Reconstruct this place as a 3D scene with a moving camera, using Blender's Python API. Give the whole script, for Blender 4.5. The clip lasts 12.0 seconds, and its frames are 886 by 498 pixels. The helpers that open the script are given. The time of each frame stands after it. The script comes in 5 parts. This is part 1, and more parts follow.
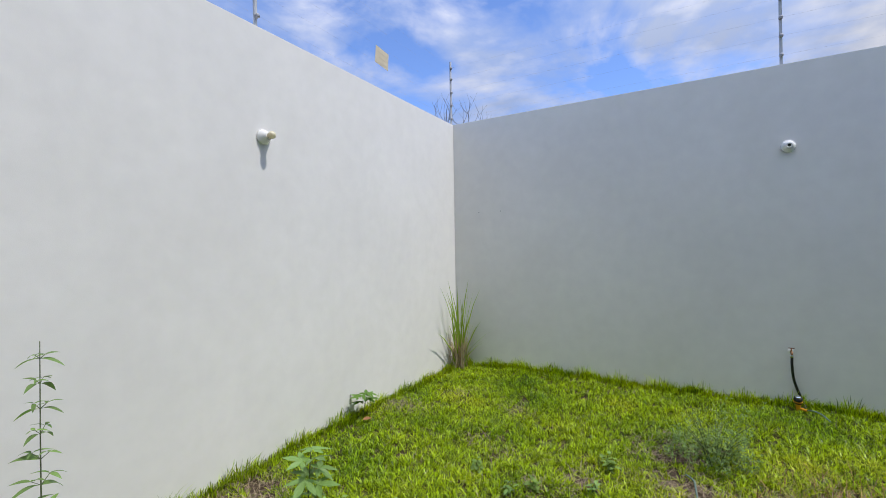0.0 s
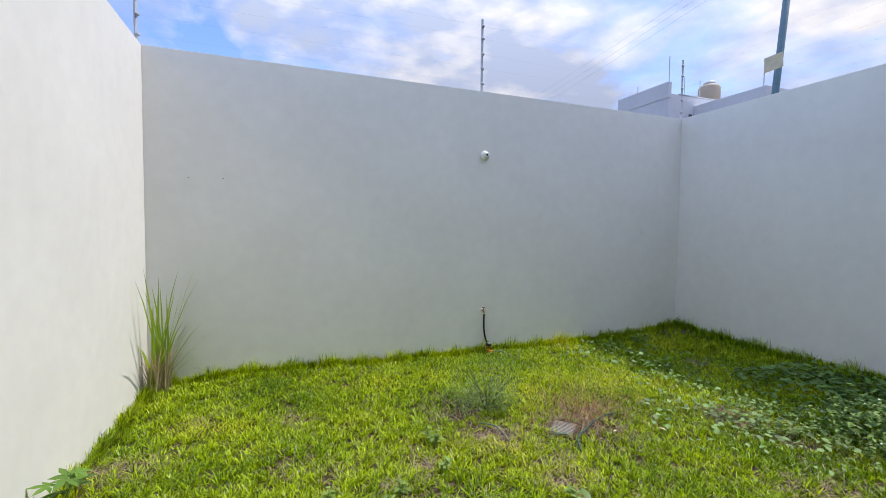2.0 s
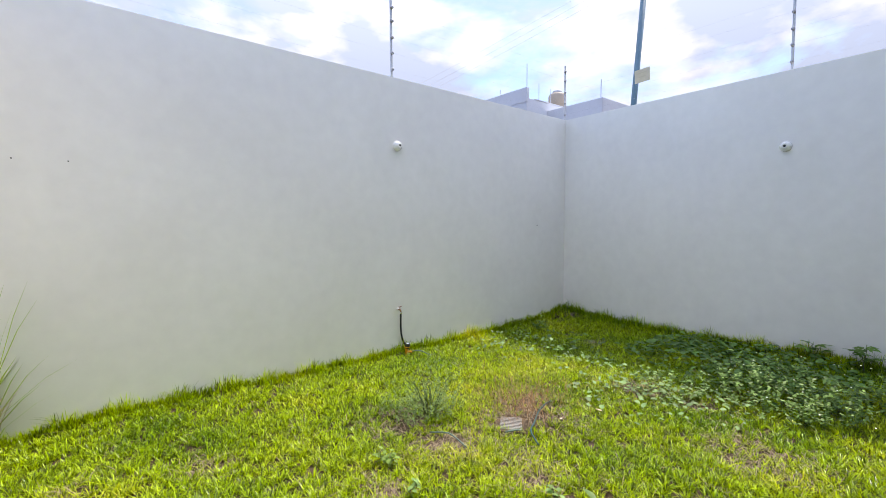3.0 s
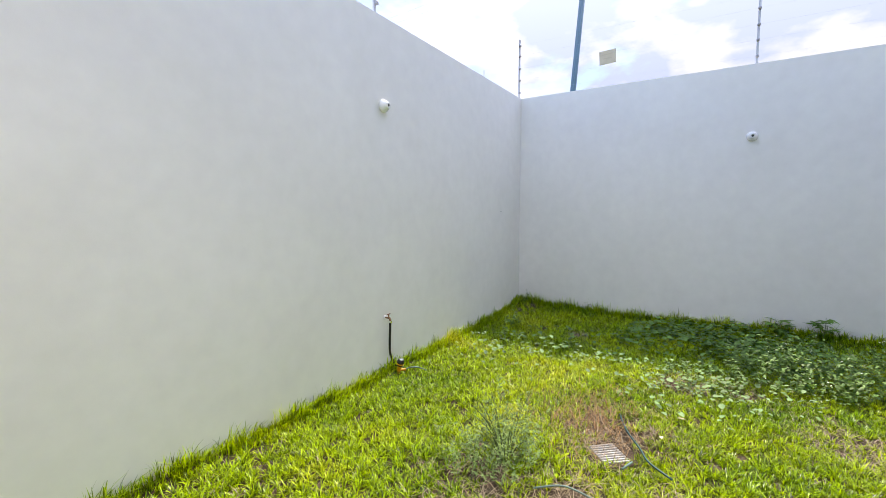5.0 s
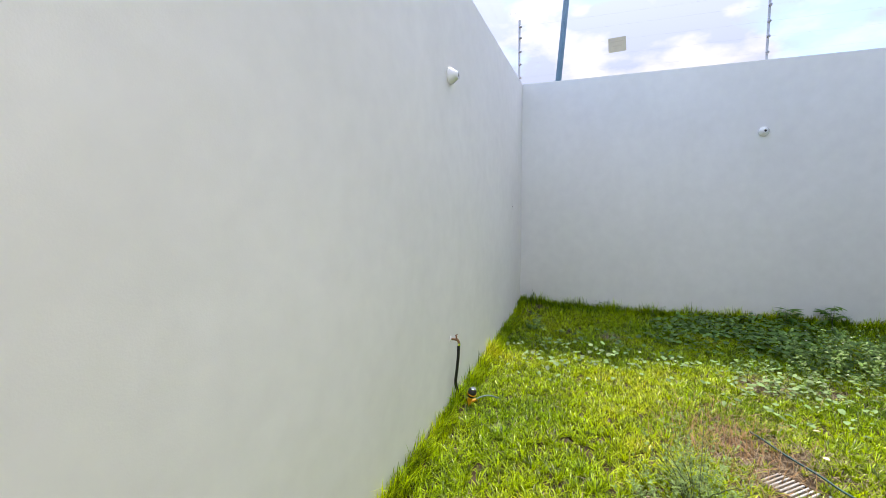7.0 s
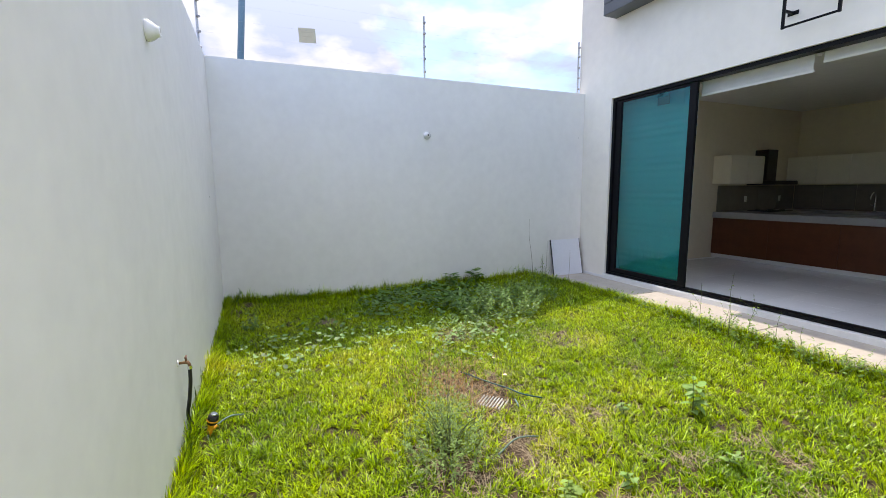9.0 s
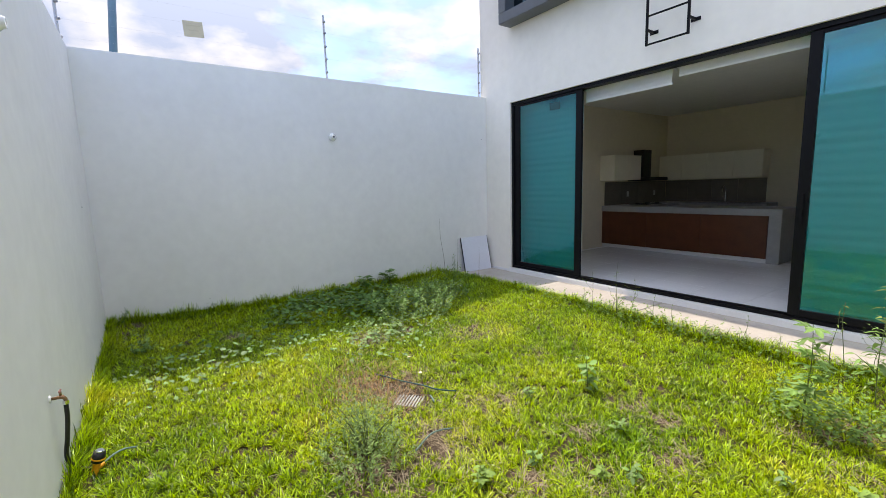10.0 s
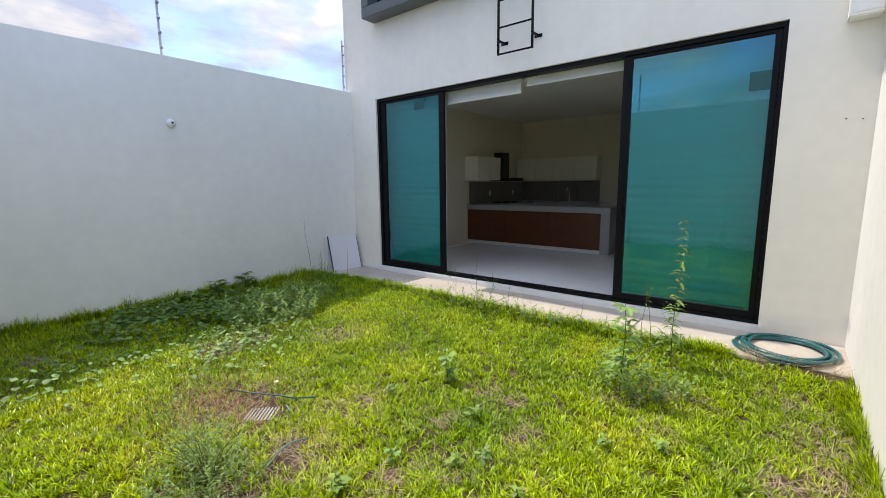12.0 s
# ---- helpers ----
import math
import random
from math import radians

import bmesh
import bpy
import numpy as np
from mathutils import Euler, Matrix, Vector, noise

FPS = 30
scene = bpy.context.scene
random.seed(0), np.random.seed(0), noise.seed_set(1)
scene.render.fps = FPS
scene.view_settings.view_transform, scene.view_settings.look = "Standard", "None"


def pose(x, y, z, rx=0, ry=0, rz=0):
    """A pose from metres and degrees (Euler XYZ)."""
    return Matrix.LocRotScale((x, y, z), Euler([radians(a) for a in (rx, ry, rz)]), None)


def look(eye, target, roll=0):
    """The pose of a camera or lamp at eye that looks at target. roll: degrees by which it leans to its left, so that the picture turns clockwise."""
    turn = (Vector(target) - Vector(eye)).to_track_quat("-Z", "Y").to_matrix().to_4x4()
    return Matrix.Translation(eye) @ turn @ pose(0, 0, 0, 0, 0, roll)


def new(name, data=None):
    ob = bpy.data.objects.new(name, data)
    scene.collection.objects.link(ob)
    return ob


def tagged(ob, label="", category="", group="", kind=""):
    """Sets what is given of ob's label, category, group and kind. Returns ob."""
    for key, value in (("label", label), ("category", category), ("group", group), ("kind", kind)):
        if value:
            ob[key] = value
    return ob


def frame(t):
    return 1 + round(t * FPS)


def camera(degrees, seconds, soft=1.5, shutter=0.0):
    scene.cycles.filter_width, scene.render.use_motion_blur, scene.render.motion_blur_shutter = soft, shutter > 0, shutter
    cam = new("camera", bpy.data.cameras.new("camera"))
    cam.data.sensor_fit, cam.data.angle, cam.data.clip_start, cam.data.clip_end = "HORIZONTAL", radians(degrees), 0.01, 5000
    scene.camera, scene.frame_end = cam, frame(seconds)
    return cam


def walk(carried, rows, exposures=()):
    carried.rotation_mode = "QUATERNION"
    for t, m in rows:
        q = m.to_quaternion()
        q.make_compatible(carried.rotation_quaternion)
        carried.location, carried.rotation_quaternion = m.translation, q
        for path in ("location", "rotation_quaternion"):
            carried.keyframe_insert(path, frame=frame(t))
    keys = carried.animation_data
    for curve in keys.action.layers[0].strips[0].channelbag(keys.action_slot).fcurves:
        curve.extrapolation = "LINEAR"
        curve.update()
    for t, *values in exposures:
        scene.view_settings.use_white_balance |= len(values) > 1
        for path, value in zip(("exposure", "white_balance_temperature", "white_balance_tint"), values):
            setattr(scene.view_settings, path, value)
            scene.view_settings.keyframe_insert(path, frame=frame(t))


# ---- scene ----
cam = camera(92.2, 12.0, soft=0.55)
PATH = [
    (0, (2.546, 0.742, 1.443), (1.542, 2.472, 1.446), -1.0),
    (0.5, (2.225, 0.774, 1.433), (1.53, 2.65, 1.428), -0.6),
    (1, (1.854, 0.798, 1.402), (1.335, 2.73, 1.387), -0.2),
    (1.5, (1.444, 0.935, 1.419), (1.443, 2.934, 1.364), 0.3),
    (2, (1.121, 1.012, 1.44), (1.828, 2.881, 1.348), 0.6),
    (2.5, (0.928, 1.226, 1.465), (2.033, 2.889, 1.348), 0.1),
    (3, (0.767, 1.51, 1.446), (2.018, 3.066, 1.329), -0.2),
    (5, (0.502, 3.101, 1.408), (2.191, 4.159, 1.238), -0.1),
    (5.5, (0.555, 3.455, 1.402), (2.299, 4.417, 1.22), 0.0),
    (6, (0.547, 3.843, 1.402), (2.343, 4.704, 1.216), 0.0),
    (6.5, (0.461, 4.232, 1.449), (2.284, 5.031, 1.257), -0.1),
    (7, (0.543, 4.515, 1.436), (2.42, 5.177, 1.235), -0.5),
    (7.5, (0.63, 4.714, 1.442), (2.609, 4.905, 1.223), -0.7),
    (9.5, (0.56, 4.953, 1.479), (2.292, 3.993, 1.201), -0.9),
    (10, (0.524, 4.931, 1.492), (2.158, 3.812, 1.211), -1.7),
    (10.5, (0.514, 4.903, 1.492), (2.084, 3.697, 1.208), -1.9),
    (11, (0.514, 4.881, 1.477), (2.011, 3.586, 1.193), -1.6),
    (11.5, (0.497, 4.85, 1.469), (1.873, 3.429, 1.175), -1.1),
    (12, (0.471, 4.806, 1.477), (1.716, 3.27, 1.176), -0.6),
]

EXPOSURES = [(0.0, 0.20, 6450, 12), (1.5, 0.26, 6550, 12), (2.5, 0.82, 7050, 14), (3.2, 0.95, 7200, 14.5),
             (5.0, 1.10, 7250, 14.5), (7.5, 1.06, 7250, 14), (9.5, 1.0, 7300, 13), (12.0, 0.80, 7250, 12.3)]
walk(cam, [(t, look(e, g, r)) for t, e, g, r in PATH], EXPOSURES)

# ---- sky and sun ----
SUN_TO = Vector((1.0, 0.0, 1.82)).normalized()
world = bpy.data.worlds.new("sky")
scene.world = world
world.use_nodes = True
wn, wl = world.node_tree.nodes, world.node_tree.links
wn.clear()
w_out = wn.new("ShaderNodeOutputWorld")
w_bg = wn.new("ShaderNodeBackground")
w_sky = wn.new("ShaderNodeTexSky")
w_sky.sky_type = "NISHITA"
w_sky.sun_disc = False
w_sky.sun_elevation = math.asin(SUN_TO.z)
w_sky.sun_rotation = math.atan2(SUN_TO.x, SUN_TO.y)
w_sky.air_density, w_sky.dust_density, w_sky.ozone_density = 1.0, 0.3, 2.5
w_co = wn.new("ShaderNodeTexCoord")
w_map = wn.new("ShaderNodeMapping")
w_map.inputs["Scale"].default_value = (1.0, 1.0, 2.2)
w_map.inputs["Location"].default_value = (0.35, 0.1, 0.0)
w_n1 = wn.new("ShaderNodeTexNoise")
w_n1.inputs["Scale"].default_value, w_n1.inputs["Detail"].default_value = 2.6, 9.0
w_n1.inputs["Roughness"].default_value, w_n1.inputs["Distortion"].default_value = 0.56, 0.35
w_ramp = wn.new("ShaderNodeValToRGB")
w_ramp.color_ramp.elements[0].position, w_ramp.color_ramp.elements[1].position = 0.44, 0.62
w_n2 = wn.new("ShaderNodeTexNoise")
w_n2.inputs["Scale"].default_value, w_n2.inputs["Detail"].default_value = 6.0, 7.0
w_ramp2 = wn.new("ShaderNodeValToRGB")
w_ramp2.color_ramp.elements[0].position, w_ramp2.color_ramp.elements[1].position = 0.45, 0.69
w_ramp2.color_ramp.elements[0].color = (3.5, 4.2, 5.9, 1)
w_ramp2.color_ramp.elements[1].color = (7.2, 7.2, 7.4, 1)
w_mix = wn.new("ShaderNodeMix")
w_mix.data_type = "RGBA"
wl.new(w_co.outputs["Generated"], w_map.inputs["Vector"])
wl.new(w_map.outputs["Vector"], w_n1.inputs["Vector"])
wl.new(w_map.outputs["Vector"], w_n2.inputs["Vector"])
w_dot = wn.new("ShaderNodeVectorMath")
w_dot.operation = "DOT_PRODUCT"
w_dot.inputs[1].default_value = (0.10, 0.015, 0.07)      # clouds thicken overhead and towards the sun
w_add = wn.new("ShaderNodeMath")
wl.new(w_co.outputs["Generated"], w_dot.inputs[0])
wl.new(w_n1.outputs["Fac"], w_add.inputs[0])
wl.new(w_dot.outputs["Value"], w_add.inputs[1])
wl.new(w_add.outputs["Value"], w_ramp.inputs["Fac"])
wl.new(w_n2.outputs["Fac"], w_ramp2.inputs["Fac"])
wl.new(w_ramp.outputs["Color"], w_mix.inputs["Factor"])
w_deep = wn.new("ShaderNodeMix")
w_deep.data_type, w_deep.blend_type = "RGBA", "MULTIPLY"
w_deep.inputs["Factor"].default_value = 1.0
w_deep.inputs["B"].default_value = (1.04, 1.18, 1.55, 1)
wl.new(w_sky.outputs["Color"], w_deep.inputs["A"])
wl.new(w_deep.outputs["Result"], w_mix.inputs["A"])
# clouds are brightest overhead and dim towards the horizon
w_xyz = wn.new("ShaderNodeSeparateXYZ")
w_sq = wn.new("ShaderNodeMath")
w_sq.operation, w_sq.inputs[1].default_value = "POWER", 2.0
w_el = wn.new("ShaderNodeMath")
w_el.operation, w_el.inputs[1].default_value, w_el.inputs[2].default_value = "MULTIPLY_ADD", 1.9, 0.55
w_bright = wn.new("ShaderNodeVectorMath")
w_bright.operation = "SCALE"
wl.new(w_co.outputs["Generated"], w_xyz.inputs[0])
wl.new(w_xyz.outputs["Z"], w_sq.inputs[0])
wl.new(w_sq.outputs["Value"], w_el.inputs[0])
wl.new(w_ramp2.outputs["Color"], w_bright.inputs[0])
wl.new(w_el.outputs["Value"], w_bright.inputs["Scale"])
wl.new(w_bright.outputs["Vector"], w_mix.inputs["B"])
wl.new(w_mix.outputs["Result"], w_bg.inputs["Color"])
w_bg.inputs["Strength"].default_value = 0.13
wl.new(w_bg.outputs["Background"], w_out.inputs["Surface"])
sun = new("sun", bpy.data.lights.new("sun", "SUN"))
sun.data.energy, sun.data.angle, sun.data.color = 2.45, radians(0.6), (1.0, 0.96, 0.90)
sun.matrix_world = look((30 * SUN_TO.x, 30 * SUN_TO.y, 30 * SUN_TO.z), (0, 0, 0))

# ---- measures of the place ----
W, D, H, T = 6.30, 5.43, 3.0, 0.15      # garden's width and depth, wall height and thickness
FLOOR, CEIL, BACK, EAST = 0.15, 3.05, -5.62, 6.15


# ---- materials ----
def material(name, colour, rough=0.6, metal=0.0, vary=0.0, scale=4.0, second=None, bump=0.0, grain=200.0,
             island=0.0, piece=0.0, translucent=0.0, spec=0.5, coat=0.0):
    m = bpy.data.materials.new(name)
    m.use_nodes = True
    n, l = m.node_tree.nodes, m.node_tree.links
    b = n["Principled BSDF"]
    b.inputs["Roughness"].default_value, b.inputs["Metallic"].default_value = rough, metal
    b.inputs["Specular IOR Level"].default_value = spec
    b.inputs["Coat Weight"].default_value = coat
    co = n.new("ShaderNodeTexCoord")
    base = n.new("ShaderNodeRGB")
    base.outputs[0].default_value = (*colour, 1)
    out = base.outputs[0]
    if vary or second:
        no = n.new("ShaderNodeTexNoise")
        no.inputs["Scale"].default_value, no.inputs["Detail"].default_value, no.inputs["Roughness"].default_value = scale, 7, 0.6
        l.new(co.outputs["Object"], no.inputs["Vector"])
        ramp = n.new("ShaderNodeMapRange")
        ramp.inputs["From Min"].default_value, ramp.inputs["From Max"].default_value = 0.33, 0.67
        l.new(no.outputs["Fac"], ramp.inputs["Value"])
        mx = n.new("ShaderNodeMix")
        mx.data_type = "RGBA"
        l.new(ramp.outputs["Result"], mx.inputs["Factor"])
        l.new(out, mx.inputs["A"])
        mx.inputs["B"].default_value = (*(second or [c * (1 - vary) for c in colour]), 1)
        out = mx.outputs["Result"]
        fine = n.new("ShaderNodeTexNoise")
        fine.inputs["Scale"].default_value, fine.inputs["Detail"].default_value = scale * 9, 4
        l.new(co.outputs["Object"], fine.inputs["Vector"])
        fr = n.new("ShaderNodeMapRange")
        fr.inputs["To Min"].default_value, fr.inputs["To Max"].default_value = 1 - max(vary, 0.1) * 0.6, 1 + max(vary, 0.1) * 0.6
        l.new(fine.outputs["Fac"], fr.inputs["Value"])
        hs = n.new("ShaderNodeHueSaturation")
        l.new(fr.outputs["Result"], hs.inputs["Value"])
        l.new(out, hs.inputs["Color"])
        out = hs.outputs["Color"]
    if island or piece:
        if island:
            src = n.new("ShaderNodeNewGeometry").outputs["Random Per Island"]
        else:
            src = n.new("ShaderNodeObjectInfo").outputs["Random"]
        amount = island or piece
        r1 = n.new("ShaderNodeMapRange")
        r1.inputs["To Min"].default_value, r1.inputs["To Max"].default_value = 1 - amount, 1 + amount
        l.new(src, r1.inputs["Value"])
        hs2 = n.new("ShaderNodeHueSaturation")
        l.new(r1.outputs["Result"], hs2.inputs["Value"])
        l.new(out, hs2.inputs["Color"])
        out = hs2.outputs["Color"]
    l.new(out, b.inputs["Base Color"])
    if bump:
        bn = n.new("ShaderNodeTexNoise")
        bn.inputs["Scale"].default_value, bn.inputs["Detail"].default_value = grain, 5
        l.new(co.outputs["Object"], bn.inputs["Vector"])
        bb = n.new("ShaderNodeBump")
        bb.inputs["Strength"].default_value, bb.inputs["Distance"].default_value = bump, 0.01
        l.new(bn.outputs["Fac"], bb.inputs["Height"])
        l.new(bb.outputs["Normal"], b.inputs["Normal"])
    if translucent:
        tr = n.new("ShaderNodeBsdfTranslucent")
        l.new(out, tr.inputs["Color"])
        ms = n.new("ShaderNodeMixShader")
        ms.inputs["Fac"].default_value = translucent
        l.new(b.outputs["BSDF"], ms.inputs[1])
        l.new(tr.outputs["BSDF"], ms.inputs[2])
        l.new(ms.outputs["Shader"], n["Material Output"].inputs["Surface"])
    return m


def glass_material(name, tint, gloss=0.06):
    """A tinted pane: light passes straight through, with a clear reflection on top."""
    m = bpy.data.materials.new(name)
    m.use_nodes = True
    n, l = m.node_tree.nodes, m.node_tree.links
    n.remove(n["Principled BSDF"])
    see = n.new("ShaderNodeBsdfTransparent")
    see.inputs["Color"].default_value = (*tint, 1)
    gl = n.new("ShaderNodeBsdfGlossy")
    gl.inputs["Roughness"].default_value = 0.01
    gl.inputs["Color"].default_value = (0.6, 0.9, 1.0, 1)
    lw = n.new("ShaderNodeLayerWeight")
    pw = n.new("ShaderNodeMath")
    pw.operation = "POWER"
    pw.inputs[1].default_value = 3.0
    fr = n.new("ShaderNodeMapRange")
    fr.inputs["To Min"].default_value, fr.inputs["To Max"].default_value = gloss, 0.7
    l.new(lw.outputs["Facing"], pw.inputs[0])
    l.new(pw.outputs["Value"], fr.inputs["Value"])
    ms = n.new("ShaderNodeMixShader")
    l.new(fr.outputs["Result"], ms.inputs["Fac"])
    l.new(see.outputs["BSDF"], ms.inputs[1])
    l.new(gl.outputs["BSDF"], ms.inputs[2])
    l.new(ms.outputs["Shader"], n["Material Output"].inputs["Surface"])
    return m


def plaster_material(name, colour):
    """Trowelled white plaster with faint clouds, a fine sandy grain and a little dirt in streaks."""
    m = material(name, colour, 0.85, vary=0.06, scale=0.9, bump=0.05, grain=220, spec=0.25)
    n, l = m.node_tree.nodes, m.node_tree.links
    b = n["Principled BSDF"]
    src = b.inputs["Base Color"].links[0].from_socket
    co = n.new("ShaderNodeTexCoord")
    mp = n.new("ShaderNodeMapping")
    mp.inputs["Scale"].default_value = (1.3, 1.3, 0.9)
    l.new(co.outputs["Object"], mp.inputs["Vector"])
    no = n.new("ShaderNodeTexNoise")
    no.inputs["Scale"].default_value, no.inputs["Detail"].default_value, no.inputs["Distortion"].default_value = 1.1, 8, 0.8
    l.new(mp.outputs["Vector"], no.inputs["Vector"])
    ra = n.new("ShaderNodeMapRange")
    ra.inputs["From Min"].default_value, ra.inputs["From Max"].default_value = 0.52, 0.75
    ra.inputs["To Max"].default_value = 0.11
    l.new(no.outputs["Fac"], ra.inputs["Value"])
    mx = n.new("ShaderNodeMix")
    mx.data_type = "RGBA"
    l.new(ra.outputs["Result"], mx.inputs["Factor"])
    l.new(src, mx.inputs["A"])
    mx.inputs["B"].default_value = (colour[0] * 0.72, colour[1] * 0.70, colour[2] * 0.66, 1)
    l.new(mx.outputs["Result"], b.inputs["Base Color"])
    # broad trowel waves under the fine grain
    wave = n.new("ShaderNodeTexNoise")
    wave.inputs["Scale"].default_value, wave.inputs["Detail"].default_value, wave.inputs["Distortion"].default_value = 2.3, 3, 1.2
    l.new(co.outputs["Object"], wave.inputs["Vector"])
    relief = n.new("ShaderNodeBump")
    relief.inputs["Strength"].default_value, relief.inputs["Distance"].default_value = 0.16, 0.02
    l.new(wave.outputs["Fac"], relief.inputs["Height"])
    l.new(b.inputs["Normal"].links[0].from_socket, relief.inputs["Normal"])
    l.new(relief.outputs["Normal"], b.inputs["Normal"])
    return m


def blade_material(name, green, yellow, straw):
    """Grass blades: green to lime to straw, by clump and blade by blade; they let light through."""
    m = material(name, green, 0.36, island=0.8, translucent=0.38, spec=0.45)
    n, l = m.node_tree.nodes, m.node_tree.links
    b = n["Principled BSDF"]
    hs = b.inputs["Base Color"].links[0].from_node
    co = n.new("ShaderNodeTexCoord")
    no = n.new("ShaderNodeTexNoise")
    no.inputs["Scale"].default_value, no.inputs["Detail"].default_value = 1.3, 5
    l.new(co.outputs["Object"], no.inputs["Vector"])
    geo = n.new("ShaderNodeNewGeometry")
    add = n.new("ShaderNodeMath")
    add.operation = "MULTIPLY_ADD"
    add.inputs[1].default_value = 0.24
    l.new(geo.outputs["Random Per Island"], add.inputs[0])
    l.new(no.outputs["Fac"], add.inputs[2])
    ramp = n.new("ShaderNodeValToRGB")
    e = ramp.color_ramp.elements
    e[0].position, e[0].color = 0.42, (*green, 1)
    e[1].position, e[1].color = 0.78, (*yellow, 1)
    e2 = e.new(1.0)
    e2.color = (*straw, 1)
    l.new(add.outputs["Value"], ramp.inputs["Fac"])
    l.new(ramp.outputs["Color"], hs.inputs["Color"])
    warm = n.new("ShaderNodeMix")
    warm.data_type, warm.blend_type = "RGBA", "MULTIPLY"
    warm.inputs["Factor"].default_value = 1.0
    warm.inputs["B"].default_value = (1.85, 1.62, 0.9, 1)
    l.new(hs.outputs["Color"], warm.inputs["A"])
    for node in n:
        if node.bl_idname == "ShaderNodeBsdfTranslucent":
            l.new(warm.outputs["Result"], node.inputs["Color"])
    return m


PLASTER = plaster_material("white_plaster", (0.80, 0.787, 0.757))
PLASTER_HOUSE = plaster_material("cream_white_plaster", (0.82, 0.785, 0.71))
PLASTER_IN = material("interior_paint", (0.75, 0.67, 0.51), 0.7, vary=0.04, scale=1.2, bump=0.05)
CEILING = material("ceiling_paint", (0.84, 0.81, 0.74), 0.8, vary=0.03, scale=1.0)
STRAW_PALE = material("bleached_reed", (0.76, 0.62, 0.41), 0.8, vary=0.2, scale=20, island=0.4, translucent=0.25)
SOIL = material("soil", (0.05, 0.034, 0.022), 0.95, second=(0.12, 0.086, 0.058), vary=0.4, scale=7, bump=0.9, grain=60, spec=0.1)
CONCRETE = material("pale_concrete", (0.48, 0.43, 0.37), 0.85, vary=0.16, scale=3.0, bump=0.3, grain=180, spec=0.25)
SILL = material("sill_stone", (0.72, 0.72, 0.72), 0.4, vary=0.05, scale=5)
FLOOR_TILE = material("polished_floor", (0.90, 0.90, 0.90), 0.16, vary=0.04, scale=2.5, spec=0.7, piece=0.03)
ALU = material("black_aluminium", (0.006, 0.0065, 0.008), 0.4, metal=0.0, vary=0.15, scale=20, spec=0.12)
GREY_FRAME = material("grey_metal", (0.10, 0.11, 0.12), 0.45, vary=0.12, scale=6)
GLASS = glass_material("teal_glass", (0.09, 0.75, 0.75), 0.12)
DARK_GLASS = glass_material("dark_glass", (0.08, 0.12, 0.14), 0.08)
LABEL = material("dark_film", (0.006, 0.085, 0.09), 0.6, vary=0.1, scale=30)
BLIND = material("blind_fabric", (0.72, 0.72, 0.72), 0.8, vary=0.05, scale=14, bump=0.1, grain=500, translucent=0.15)
WHITE = material("white_enamel", (0.78, 0.78, 0.76), 0.35, vary=0.04, scale=12)
PORCELAIN = material("porcelain", (0.80, 0.80, 0.77), 0.18, vary=0.03, scale=30, coat=0.3)
BULB = material("frosted_bulb", (0.84, 0.78, 0.58), 0.25, vary=0.06, scale=40, translucent=0.3)
BLACK = material("black_rubber", (0.012, 0.012, 0.013), 0.5, vary=0.2, scale=40)
GALV = material("galvanised_steel", (0.55, 0.57, 0.60), 0.5, metal=0.1, vary=0.15, scale=18)
INSUL = material("insulator_plastic", (0.34, 0.35, 0.38), 0.5, vary=0.1, scale=40)
WIRE = material("fence_wire", (0.40, 0.41, 0.43), 0.6, metal=0.3)
SIGN = material("faded_yellow_sign", (0.64, 0.56, 0.40), 0.6, vary=0.08, scale=14)
SIGN_INK = material("faded_sign_ink", (0.57, 0.49, 0.34), 0.6)
TEAL_PAINT = material("teal_pole_paint", (0.10, 0.20, 0.26), 0.5, vary=0.2, scale=3)
BRASS = material("tarnished_brass", (0.30, 0.17, 0.09), 0.4, metal=0.8, vary=0.25, scale=60)
RED = material("red_brown_handle", (0.16, 0.05, 0.035), 0.5, vary=0.25, scale=60)
ORANGE = material("orange_plastic", (0.85, 0.38, 0.02), 0.4, vary=0.1, scale=40)
CHROME = material("chrome", (0.75, 0.76, 0.78), 0.12, metal=1.0)
OLD_HOSE = material("faded_dark_hose", (0.02, 0.085, 0.085), 0.5, vary=0.3, scale=25)
HOSE = material("green_hose", (0.014, 0.105, 0.112), 0.30, vary=0.2, scale=25)
PALE_HOSE = material("weathered_hose", (0.16, 0.24, 0.20), 0.6, vary=0.3, scale=20)
PANEL = material("white_laminate", (0.70, 0.71, 0.76), 0.4, vary=0.05, scale=4)
PANEL_EDGE = material("dark_edge_band", (0.04, 0.04, 0.045), 0.6, vary=0.2, scale=20)
BROWN = material("red_brown_veneer", (0.10, 0.026, 0.009), 0.35, second=(0.14, 0.042, 0.015), vary=0.2, scale=5)
COUNTER = material("grey_counter", (0.38, 0.375, 0.37), 0.3, vary=0.12, scale=12)
SPLASH = material("grey_splash_tile", (0.23, 0.205, 0.16), 0.35, vary=0.15, scale=8)
CREAM = material("cream_cabinet", (0.86, 0.80, 0.65), 0.4, vary=0.05, scale=5)
HOOD = material("hood_steel", (0.05, 0.047, 0.043), 0.35, metal=0.6, vary=0.1, scale=10)
GRATE = material("grate_metal", (0.50, 0.495, 0.48), 0.5, metal=0.4, vary=0.2, scale=40)
HOUSE_WALL = material("far_house_paint", (0.66, 0.67, 0.69), 0.85, vary=0.07, scale=0.6, bump=0.1)
